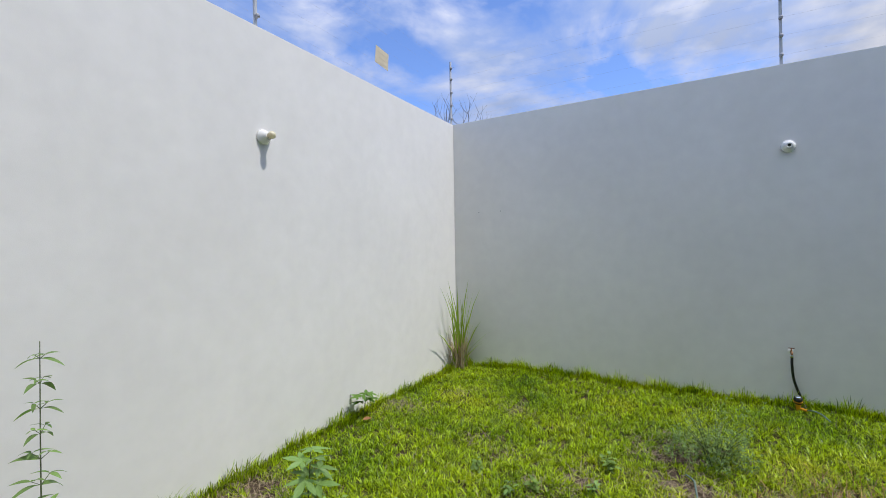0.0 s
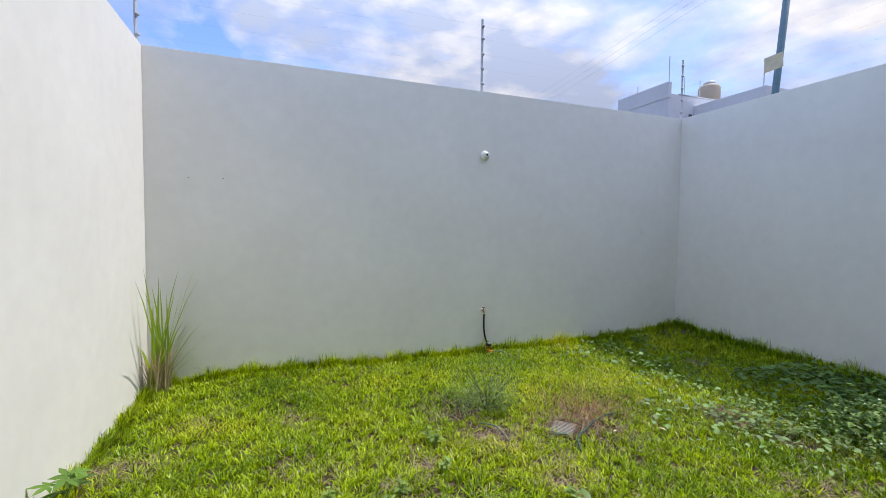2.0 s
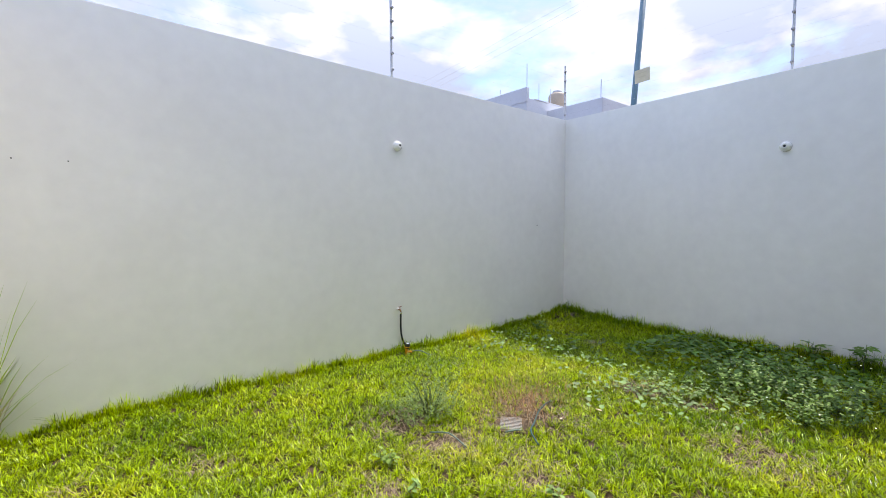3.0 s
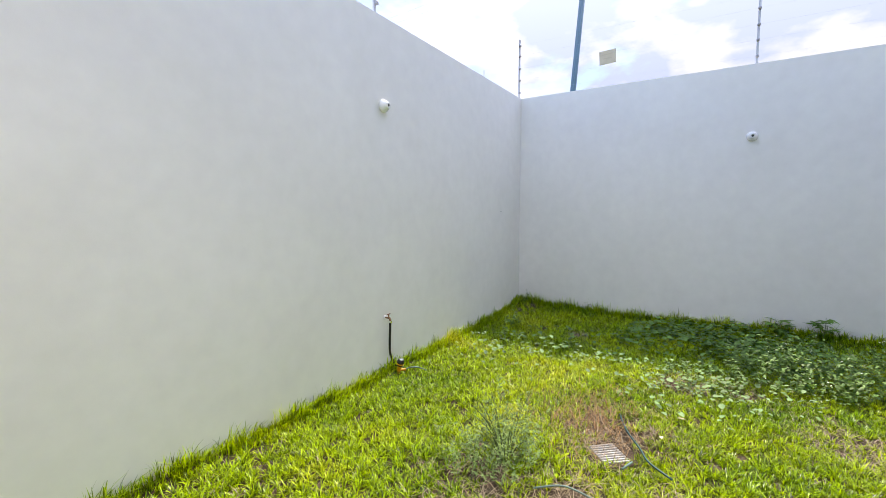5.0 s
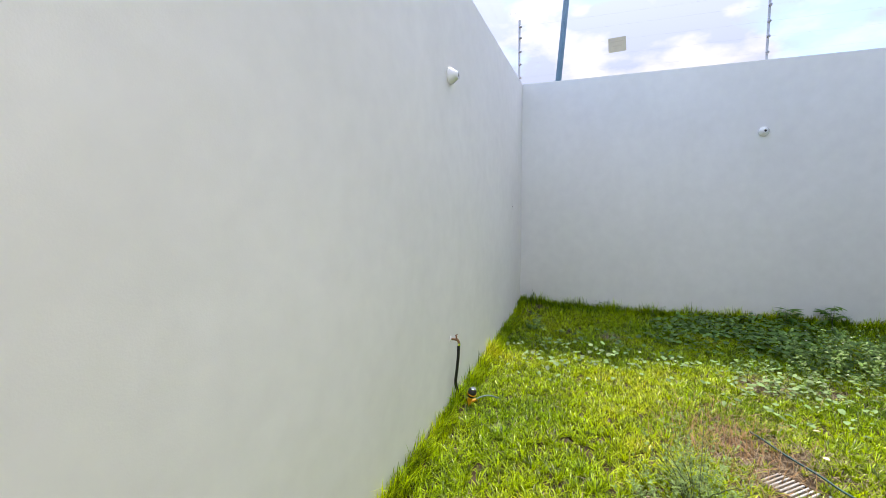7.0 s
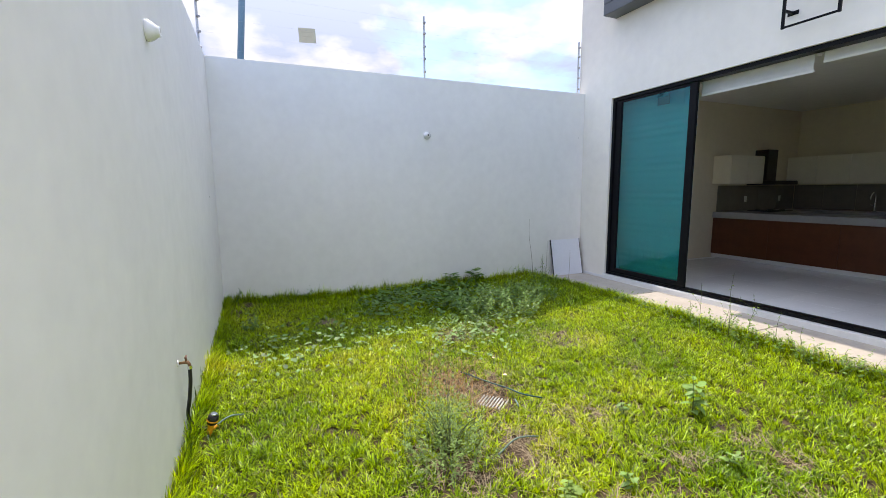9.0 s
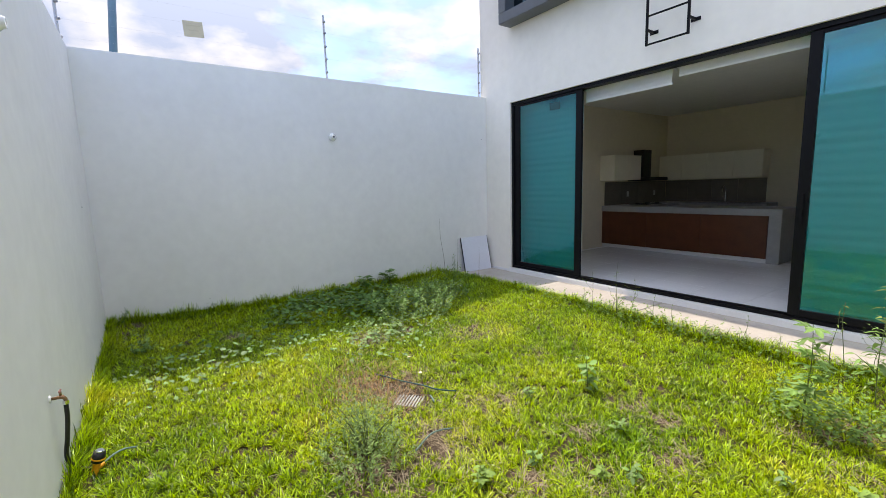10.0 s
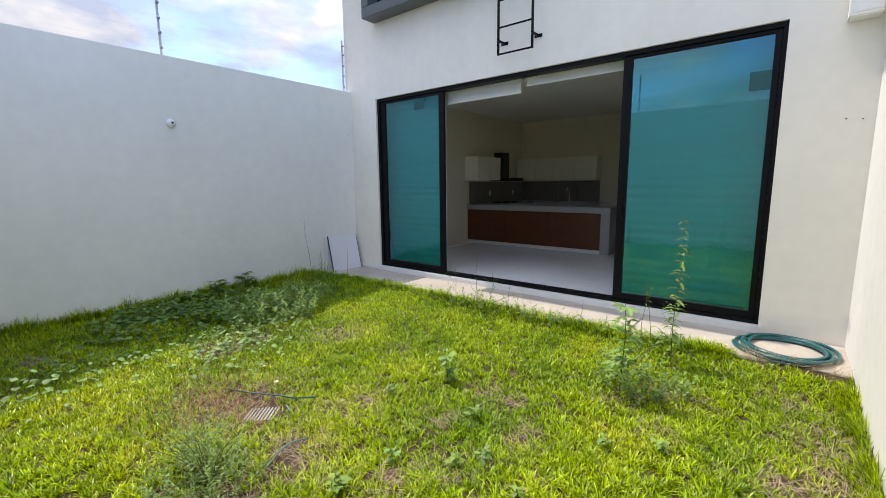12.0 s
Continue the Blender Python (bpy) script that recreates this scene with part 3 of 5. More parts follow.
for i in range(3):
    cabinet("base_cabinet", 6.15 - 0.5 - i * 1.0, -3.1, FLOOR, 1.0, 0.6, 0.76, BROWN, "dark red-brown kitchen base cabinet with white toe kick", 1, "peninsula cabinets", toe=0.07)
cabinet("base_cabinet", 5.55, -4.65, FLOOR, 1.7, 0.58, 0.76, BROWN, "dark red-brown base cabinet along the side wall", 3, "run of base cabinets", 90, toe=0.07)
cabinet("base_cabinet", 4.65, -5.05, FLOOR, 1.6, 0.55, 0.76, BROWN, "dark red-brown base cabinet under the sink", 3, "run of base cabinets", 0, toe=0.07)
ct = thing("worktop", 4.5, -3.4, FLOOR + 0.76, "thick grey worktop with a waterfall end panel", "worktop")
part("top", box((-1.535, -0.56, 0.001), (1.648, 0.33, 0.11), 0.006), COUNTER, ct)
part("end_panel", box((-1.53, -0.54, -0.759), (-1.36, 0.31, 0.0), 0.006), COUNTER, ct)
ct2 = thing("worktop", 5.5, -5.0, FLOOR + 0.76, "grey worktop wrapping round the corner of the walls", "worktop")
part("top", box((0.0, -0.60, 0.001), (0.648, 1.035, 0.11), 0.006), COUNTER, ct2)
part("top", box((-1.68, -0.60, 0.001), (-0.002, -0.02, 0.109), 0.006), COUNTER, ct2)
sp = thing("backsplash", 5.5, BACK, FLOOR + 0.87, "dull grey tiled backsplash over the worktop", "backsplash")
tagged(sp, kind="structure")
for i in range(4):
    part("tile", box((-1.46 + i * 0.525, 0.001, 0.002), (-0.94 + i * 0.525, 0.012, 0.50), 0.002), SPLASH, sp)
for i in range(4):
    part("tile", box((0.637, 0.02 + i * 0.61, 0.002), (0.648, 0.625 + i * 0.61, 0.50), 0.002), SPLASH, sp)
cabinet("wall_cabinet", 5.80, -3.465, 1.55, 0.95, 0.345, 0.52, CREAM, "cream wall cabinet beside the cooker hood", 2, "kitchen wall cabinets", 90)
for i in range(4):
    cabinet("wall_cabinet", 5.865 - i * 0.527, -5.27, 1.54, 0.527, 0.345, 0.55, CREAM, "cream wall cabinet over the sink run", 1, "kitchen wall cabinets")
hood = thing("cooker_hood", 5.9, -4.36, 1.53, "dark steel chimney cooker hood on the wall", "cooker hood")
part("chimney", box((0.0, -0.15, 0.08), (0.248, 0.15, 0.68), 0.005), HOOD, hood)
part("canopy", box((-0.28, -0.36, 0.0), (0.248, 0.36, 0.075), 0.01), HOOD, hood)
hob = thing("cooktop", 5.78, -4.2, FLOOR + 0.871, "black glass cooktop set on the worktop", "cooktop")
part("plate", box((-0.22, -0.34, 0), (0.22, 0.34, 0.012), 0.004), BLACK, hob)
for px in (-0.11, 0.11):
    for py in (-0.19, 0.19):
        part("burner", lathe([(0.05, 0.012), (0.05, 0.028), (0.03, 0.034)], 14), HOOD, hob).location = (px, py, 0.0)
tap_k = thing("kitchen_faucet", 4.72, -5.42, FLOOR + 0.87, "chrome kitchen faucet with a curved spout", "faucet")
part("body", lathe([(0.028, 0), (0.026, 0.02), (0.016, 0.03), (0.016, 0.14), (0.013, 0.16)], 14), CHROME, tap_k, smooth=True)
part("spout", tube(curve_points([(0, 0, 0.15), (0, 0, 0.28), (0, 0.08, 0.35), (0, 0.16, 0.28), (0, 0.17, 0.22)], 5), 0.011, 8), CHROME, tap_k, smooth=True)
part("lever", tube([(0.016, 0, 0.10), (0.07, 0, 0.13)], 0.006, 6), CHROME, tap_k, smooth=True)
for y in (-4.0, -5.1):
    so = thing("wall_socket", EAST - 0.013, y, 1.25, "white wall socket plate on the backsplash", "socket", "kitchen sockets")
    part("plate", box((-0.008, -0.036, -0.06), (0.0, 0.036, 0.06), 0.002), WHITE, so)

# ---- lamp holders on the garden walls ----
def lamp_holder(x, y, z, rz, bulb):
    """A porcelain lamp holder that looks along its own +x."""
    lamp = thing("wall_lamp_holder", x, y, z, "white porcelain lamp holder with a bulb on the plaster" if bulb else
                 "white porcelain lamp holder without a bulb on the plaster", "lamp holder", "lamp holders on the garden walls", rz)
    k = 1.0 if bulb else 1.05
    lamp.scale = (0.86, 0.86, 0.86)
    part("base", lathe([(r, d * k) for r, d in ((0.058, 0.0), (0.062, 0.006), (0.060, 0.022), (0.047, 0.042), (0.034, 0.056), (0.030, 0.070), (0.016, 0.072), (0.014, 0.05))], 28, "x"), PORCELAIN, lamp, smooth=True)
    part("socket", lathe([(0.0138, 0.046 * k), (0.0138, 0.069 * k)], 16, "x"), BLACK, lamp, "black socket hole")
    part("screw", lathe([(0.004, 0.02 * k), (0.004, 0.036 * k), (0.002, 0.038 * k)], 8, "x"), GALV, lamp).location = (0, 0, 0.047)
    if bulb:
        part("bulb", lathe([(0.013, 0.062), (0.014, 0.072), (0.020, 0.082), (0.028, 0.096), (0.031, 0.110), (0.027, 0.126), (0.016, 0.136), (0.004, 0.140)], 20, "x"), BULB, lamp, "pale yellow frosted bulb", True)


lamp_holder(0.0, 2.674, 2.243, 0, True)
lamp_holder(3.289, D, 2.282, -90, False)
lamp_holder(W, 2.755, 2.229, 180, False)

# ---- electric fence on the walls ----
WIRE_Z = (0.09, 0.26, 0.42, 0.59, 0.73)


def fence_post(x, y, rz):
    p = thing("fence_post", x, y, H, "thin galvanised electric fence post with insulators on the wall", "fence post", "electric fence posts", rz)
    part("pole", box((-0.011, -0.011, 0), (0.011, 0.011, 0.82), 0.003), GALV, p)
    part("foot", box((-0.03, -0.03, 0), (0.03, 0.03, 0.008), 0.002), GALV, p)
    for z in WIRE_Z:
        ins = part("insulator", lathe([(0.008, 0.008), (0.017, 0.012), (0.011, 0.022), (0.017, 0.032), (0.008, 0.038)], 10, "x"), INSUL, p, smooth=True)
        ins.location = (0, 0, z)


fence_post(-0.055, 2.668, 0)
fence_post(-0.05, D + 0.05, -45)
fence_post(3.26, D + 0.05, -90)
fence_post(W + 0.04, D + 0.05, -135)
fence_post(W + 0.075, 2.75, 180)
fence_post(W + 0.115, 0.06, 180)
fence_post(-0.055, 0.06, 0)
for z in WIRE_Z:
    run = thing("fence_wire", 0, 0, H + z, "thin steel electric fence wire above the walls", "wire", "electric fence wires")
    loop = [(-0.03, 0.06, 0), (-0.03, 2.668, 0), (-0.03, D + 0.03, 0), (3.26, D + 0.03, 0), (W + 0.02, D + 0.03, 0), (W + 0.05, 2.75, 0), (W + 0.09, 0.06, 0)]
    part("wire", tube(loop, 0.0004, 3), WIRE, run)


def fence_sign(x, y, z, tilt):
    s = thing("warning_sign", x, y, z, "faded yellow warning plate hung on the fence wires", "sign", "warning signs on the fence")
    s.matrix_world = pose(x, y, z, tilt, 0, 0)
    part("plate", box((-0.0015, -0.10, -0.085), (0.0015, 0.10, 0.085), 0.001), SIGN, s)
    for i, (a, b) in enumerate(((-0.07, 0.07), (-0.05, 0.05))):
        for sx in (-1, 1):
            part("worn_bar", box((sx * 0.0017, a, 0.03 - i * 0.05), (sx * 0.0024, b, 0.042 - i * 0.05)), SIGN_INK, s)


fence_sign(-0.032, 4.06, 3.325, -6)
fence_sign(W + 0.038, 4.295, 3.365, -3)

# ---- tap, hose and timer at the north wall ----
tapx = 3.29
tap = thing("garden_tap", tapx - 0.01, D, 0.515, "tarnished brass garden tap with red-brown handle on the wall", "tap")
tap.scale = (0.65, 0.65, 0.65)
part("flange", lathe([(0.030, 0.0), (0.028, -0.008), (0.018, -0.012)], 16, "y"), WHITE, tap, "white wall flange")
part("body", tube([(0, -0.008, 0), (0, -0.05, 0), (0, -0.075, 0.0), (0, -0.09, -0.02), (0, -0.09, -0.045)], [0.011, 0.012, 0.016, 0.013, 0.014], 10), BRASS, tap, smooth=True)
part("bonnet", tube([(0, -0.065, 0.01), (0, -0.065, 0.045)], 0.009, 8), BRASS, tap, smooth=True)
part("handle", box((-0.035, -0.072, 0.045), (0.035, -0.058, 0.056), 0.004), RED, tap)
hose = thing("tap_hose", tapx - 0.01, D - 0.058, 0.487, "short black rubber hose hanging from the garden tap", "hose")
part("hose", tube(curve_points([(0, 0, 0), (0.0, 0.003, -0.09), (0.012, 0.018, -0.20), (0.04, 0.036, -0.30), (0.068, 0.028, -0.37), (0.08, -0.01, -0.415), (0.06, -0.05, -0.425), (0.035, -0.075, -0.415)], 7), 0.0105, 10), BLACK, hose, smooth=True)
part("clamp", lathe([(0.0125, -0.012), (0.0135, -0.005), (0.0125, 0.006)], 12), CHROME, hose, "small metal hose clamp")
tim = thing("water_timer", tapx + 0.015, D - 0.11, 0.045, "black and orange hose timer standing in the grass", "water timer", rz=25)
tim.matrix_world = pose(tapx + 0.015, D - 0.12, 0.048, 14, -10, 25)
tim.scale = (0.9, 0.9, 0.95)
part("body", lathe([(0.020, 0.065), (0.030, 0.072), (0.034, 0.10), (0.031, 0.125), (0.016, 0.13)], 18), BLACK, tim, smooth=True)
part("band", lathe([(0.0345, 0.088), (0.0355, 0.090), (0.0355, 0.095), (0.0345, 0.097)], 18), ORANGE, tim, "thin orange band")
part("dial", lathe([(0.022, 0.131), (0.022, 0.137), (0.017, 0.140)], 16), CHROME, tim, "silver dial")
part("collar", lathe([(0.016, -0.02), (0.019, 0.0), (0.019, 0.045), (0.022, 0.064)], 14), ORANGE, tim, "orange collar")
part("connector", tube([(0.012, -0.01, 0.02), (0.035, -0.06, 0.025)], 0.012, 10), ORANGE, tim, "orange hose connector")
part("thin_hose", tube(curve_points([(0.035, -0.06, 0.03), (0.05, -0.10, 0.05), (0.07, -0.17, 0.06), (0.08, -0.26, 0.045)], 5), 0.006, 8), PALE_HOSE, tim, "pale green thin hose")

# ---- drain in the lawn ----
drain = thing("drain_grate", 3.03, 3.545, ground_z(3.03, 3.545) + 0.012, "pale metal drain grate set in a concrete rim in the lawn", "drain grate", rz=41)
bm = bmesh.new()
box((-0.14, -0.115, -0.04), (-0.10, 0.115, 0.004), 0.003, bm)
box((0.10, -0.115, -0.04), (0.14, 0.115, 0.004), 0.003, bm)
box((-0.10, -0.115, -0.04), (0.10, -0.08, 0.0035), 0.003, bm)
box((-0.10, 0.08, -0.04), (0.10, 0.115, 0.0035), 0.003, bm)
part("rim", bm, SOIL, drain, "soil-stained concrete rim")
part("pit", box((-0.10, -0.08, -0.04), (0.10, 0.08, -0.03)), BLACK, drain)
for i in range(9):
    x = -0.088 + i * 0.022
    part("bar", box((x - 0.0052, -0.079, -0.006), (x + 0.0052, 0.079, 0.004), 0.0015), GRATE, drain)
gh = thing("lawn_hose", 3.2, 3.45, 0.03, "thin weathered green hose lying beside the drain", "hose")
part("hose", tube(curve_points([(0.34, 0.12, 0.0), (0.22, 0.09, 0.018), (0.06, 0.03, 0.022), (-0.10, -0.06, 0.02), (-0.21, -0.12, 0.012), (-0.28, -0.24, -0.01)], 6), 0.0055, 8), OLD_HOSE, gh, smooth=True)
gp = thing("hose_offcut", 2.91, 3.425, 0.028, "short pale hose offcut lying by the drain", "hose")
part("hose", tube([(0.05, -0.015, 0.004), (0.0, 0.0, 0.008), (-0.05, 0.02, 0.006)], 0.006, 8), PALE_HOSE, gp, smooth=True)
gq = thing("lawn_hose", 2.54, 3.66, 0.014, "pale green hose half buried in the lawn", "hose")
part("hose", tube(curve_points([(0.02, -0.16, -0.01), (0.01, -0.05, 0.02), (0.0, 0.03, 0.022), (-0.04, 0.15, -0.01)], 6), 0.005, 8), PALE_HOSE, gq, smooth=True)

# ---- coiled hose on the patio ----
coil = thing("coiled_hose", 0.395, 0.398, 0.078, "dark green garden hose coiled on the concrete patio", "hose")
rnd = random.Random(4)
pts = []
turns, per = 9, 40
for i in range(turns * per):
    a = 2 * math.pi * i / per
    k = i / per
    r = 0.355 - 0.105 * abs(math.sin(k * 1.9)) + 0.013 * math.sin(2 * a + 1.3 * k)
    pts.append((r * math.cos(a) + 0.011 * math.sin(k * 2.3), r * math.sin(a) * 0.98 + 0.011 * math.cos(k * 1.7),
                0.012 + 0.012 * (k % 4) * 0.62 + 0.004 * math.sin(2 * a + k)))
pts += [(0.30, 0.06, 0.05), (0.20, 0.16, 0.03), (0.02, 0.245, 0.014), (-0.14, 0.20, 0.012)]
part("hose", tube(pts, 0.0125, 8), HOSE, coil, smooth=True)
part("hose_end", tube([(-0.14, 0.20, 0.012), (-0.17, 0.185, 0.012)], 0.0125, 10), GALV, coil, "metal hose coupling")

# ---- white board leaning on the east wall ----
board = thing("leaning_board", 6.15, 0.335, 0.078, "white laminate board leaning against the wall on the patio", "board")
board.matrix_world = pose(6.16, 0.335, 0.078, 0, 12, 0)
part("face", box((-0.008, -0.285, 0.0), (0.008, 0.285, 0.585), 0.002), PANEL, board)
for s in (-1, 1):
    part("edge_band", box((-0.010, s * 0.286, 0.0), (0.010, s * 0.294, 0.585), 0.001), PANEL_EDGE, board, "dark edge band")

# ---- beyond the walls ----
pole = thing("street_pole", 7.705, 5.37, -0.02, "slightly leaning teal painted steel street pole", "pole")
part("shaft", tube([(0, 0, 0), (-0.048, -0.252, 3.0), (-0.091, -0.479, 5.7)], [0.052, 0.046, 0.042], 16), TEAL_PAINT, pole, smooth=True)
part("base_plate", box((-0.15, -0.15, 0.0), (0.15, 0.15, 0.02), 0.004), TEAL_PAINT, pole)
part("cap", lathe([(0.042, 5.69), (0.046, 5.70), (0.046, 5.73), (0.016, 5.76)], 14), TEAL_PAINT, pole).location = (-0.091, -0.479, 0)

far = thing("utility_pole", 18.57, 35.35, -0.02, "distant grey concrete utility pole carrying cables", "pole")
part("shaft", tube([(0, 0, 0), (0, 0, 11.2)], [0.18, 0.11], 12), CONCRETE, far, smooth=True)
part("crossarm", box((-1.0, -0.06, 10.75), (1.0, 0.06, 10.9), 0.01), GALV, far)
for k, dx in enumerate((-0.8, 0.0, 0.8)):
    cb = thing("overhead_cable", 7.62, 4.90, 5.60 - 0.12 * k, "thin grey overhead cable crossing the sky", "cable", "overhead cables")
    end = Vector((10.95 + dx, 30.45, 5.2 + 0.12 * k))
    part("cable", tube([end * (i / 16) - Vector((0, 0, 1.1 * (i / 16) * (1 - i / 16))) for i in range(17)], [0.0015 + 0.0035 * i / 16 for i in range(17)], 5), GALV, cb, smooth=True)

nh = thing("neighbour_house", 16.1, 11.6, -0.02, "white flat-roofed neighbouring house with stepped parapets", "house")
part("wall", box((0.0, 2.9, 0), (6.5, 7.6, 7.2), 0.02), HOUSE_WALL, nh)
part("wall", box((1.5, 0.0, 0), (6.5, 2.899, 6.82), 0.02), HOUSE_WALL, nh)
part("parapet", box((-0.02, 2.88, 7.0), (0.18, 5.7, 7.66), 0.015), HOUSE_WALL, nh)
part("parapet", box((0.6, 2.88, 7.201), (6.5, 3.05, 7.24), 0.01), HOUSE_WALL, nh)
part("roof", box((0.2, 3.1, 7.201), (6.4, 7.5, 7.22)), CONCRETE, nh)
for y, z in ((0.9, 4.6), (1.9, 4.6)):
    part("window", box((1.49, y - 0.35, z), (1.51, y + 0.35, z + 1.1)), DARK_GLASS, nh)
part("vent_plate", box((1.2, 2.878, 6.3), (1.38, 2.899, 6.45)), GREY_FRAME, nh)
tank = thing("water_tank", 19.75, 15.5, 7.19, "beige plastic roof water tank with grey lid", "water tank")
part("body", lathe([(0.50, 0.0), (0.53, 0.05), (0.53, 0.35), (0.51, 0.38), (0.53, 0.41), (0.53, 0.95), (0.48, 1.05), (0.34, 1.12)], 28), TANK, tank, smooth=True)
tank.scale = (0.86, 0.86, 0.95)
part("lid", lathe([(0.30, 1.121), (0.31, 1.20), (0.26, 1.27), (0.10, 1.30)], 24), GALV, tank, "grey lid", True)
for x, y, z, h in ((16.25, 14.6, 7.63, 1.1), (17.3, 14.75, 7.19, 0.9), (18.4, 14.9, 7.19, 0.9), (17.7, 11.75, 6.78, 0.8), (15.98 + 0.2, 16.2, 7.63, 0.3)):
    an = thing("antenna_rod", x, y, z, "thin metal rod standing on the neighbouring roof", "rod", "rods on the neighbouring roof")
    part("rod", tube([(0, 0, 0), (0, 0, h)], 0.018, 6), GALV, an)


def bare_tree(x, y, height, seed):
    tr = thing("bare_tree", x, y, -0.02, "leafless grey tree with fine twigs behind the wall", "tree")
    rr = random.Random(seed)
    trunk, limbs, twigs = bmesh.new(), bmesh.new(), bmesh.new()
    tube([(0, 0, 0), (0.05, 0.02, height * 0.25), (0.0, 0.05, height * 0.5)], [0.14, 0.11, 0.08], 10, trunk)

    def grow(p, d, length, radius, depth):
        n = 4
        line = [p]
        for i in range(n):
            d = (d + Vector((rr.uniform(-0.22, 0.22), rr.uniform(-0.22, 0.22), rr.uniform(-0.02, 0.2)))).normalized()
            line.append(line[-1] + d * length / n)
        tube(line, [radius * (1 - 0.5 * i / n) for i in range(n + 1)], 5 if depth < 2 else 3, limbs if depth < 2 else twigs)
        if depth < 4:
            for k in range(3 if depth < 3 else 2):
                a = rr.uniform(0, 2 * math.pi)
                side = Vector((math.cos(a), math.sin(a), rr.uniform(-0.1, 0.5)))
                grow(line[rr.randint(2, n)], (d + side * 0.9).normalized(), length * rr.uniform(0.55, 0.75), radius * 0.5, depth + 1)

    for k in range(6):
        a = k * 1.05 + rr.uniform(-0.3, 0.3)
        grow(Vector((0, 0.05, height * (0.36 + 0.02 * k))), Vector((math.cos(a), math.sin(a), 0.75)).normalized(), height * 0.28, 0.05, 0)
    part("trunk", trunk, BARK, tr, smooth=True)
    part("limbs", limbs, BARK, tr, smooth=True)
    tagged(part("twigs", twigs, BARK, tr), kind="stuff")


bare_tree(-3.1, 11.6, 5.3, 7)

# ---- weeds ----
def weed(name, x, y, height, label, leaf_me, n_leaf, size, lean=(0, 0), stem_r=0.004, opposite=True, start=0.2, dry=False, branches=0, seed=1, taper=0.5):
    """A herb with a stem and leaves set on it in pairs or spirals, and side branches."""
    rr = random.Random(seed)
    z0 = ground_z(x, y) - 0.01
    wd = thing(name, x, y, z0, label, "weed")

    def stalk(base, tip, r, count, first):
        ctrl = [base, base.lerp(tip, 0.35) + Vector((rr.uniform(-0.02, 0.02), rr.uniform(-0.02, 0.02), 0)), base.lerp(tip, 0.7) + Vector((rr.uniform(-0.02, 0.02), rr.uniform(-0.02, 0.02), 0)), tip]
        line = curve_points(ctrl, 6)
        part("stem", tube(line, [r * (1 - 0.65 * i / (len(line) - 1)) for i in range(len(line))], 6), DRY_STEM if dry else STEM, wd, smooth=True)
        turn = rr.uniform(0, 360)
        for i in range(count):
            u = first + (1 - first) * (i + 0.5) / count
            p = line[min(int(u * (len(line) - 1)), len(line) - 1)]
            q = line[min(int(u * (len(line) - 1)) + 1, len(line) - 1)]
            p = p.lerp(q, u * (len(line) - 1) % 1.0)
            turn += 90 + rr.uniform(-18, 18) if opposite else 137.5
            sc = size * (1 - taper * u) * rr.uniform(0.7, 1.15)
            for s in ((0, 180) if opposite else (0,)):
                m = Matrix.Translation(p) @ Euler((rr.uniform(-0.3, 0.3), rr.uniform(-0.5, 0.3), radians(turn + s))).to_matrix().to_4x4() @ Matrix.Scale(sc, 4)
                piece("leaf", leaf_me, wd, m)
        return line

    main = stalk(Vector((0, 0, 0)), Vector((lean[0], lean[1], height)), stem_r, n_leaf, start)
    for k in range(branches):
        b = main[int(len(main) * rr.uniform(0.15, 0.6))]
        a = rr.uniform(0, 2 * math.pi)
        ln = height * rr.uniform(0.25, 0.45)
        stalk(b, b + Vector((math.cos(a) * ln * 0.6, math.sin(a) * ln * 0.6, ln * 0.8)), stem_r * 0.55, max(3, n_leaf // 3), 0.25)
    return wd


LANCE = leaf_mesh("lance_leaf", LEAF_LIGHT, 1.0, 0.26, 0.25, 0.35)
OVAL = leaf_mesh("oval_leaf", LEAF_LIGHT, 1.0, 0.62, 0.15, 0.2)
DARK_OVAL = leaf_mesh("dark_oval_leaf", LEAF, 1.0, 0.8, 0.12, 0.25)
PALM = palm_leaf_mesh("hand_leaf", LEAF)
LIGHT_PALM = palm_leaf_mesh("light_hand_leaf", LEAF_DUSTY)
DUSTY = leaf_mesh("dusty_leaf", LEAF_DUSTY, 1.0, 0.5, 0.2, 0.25)
DROOPING = leaf_mesh("drooping_leaf", LEAF_DUSTY, 1.0, 0.31, 0.3, 0.55)


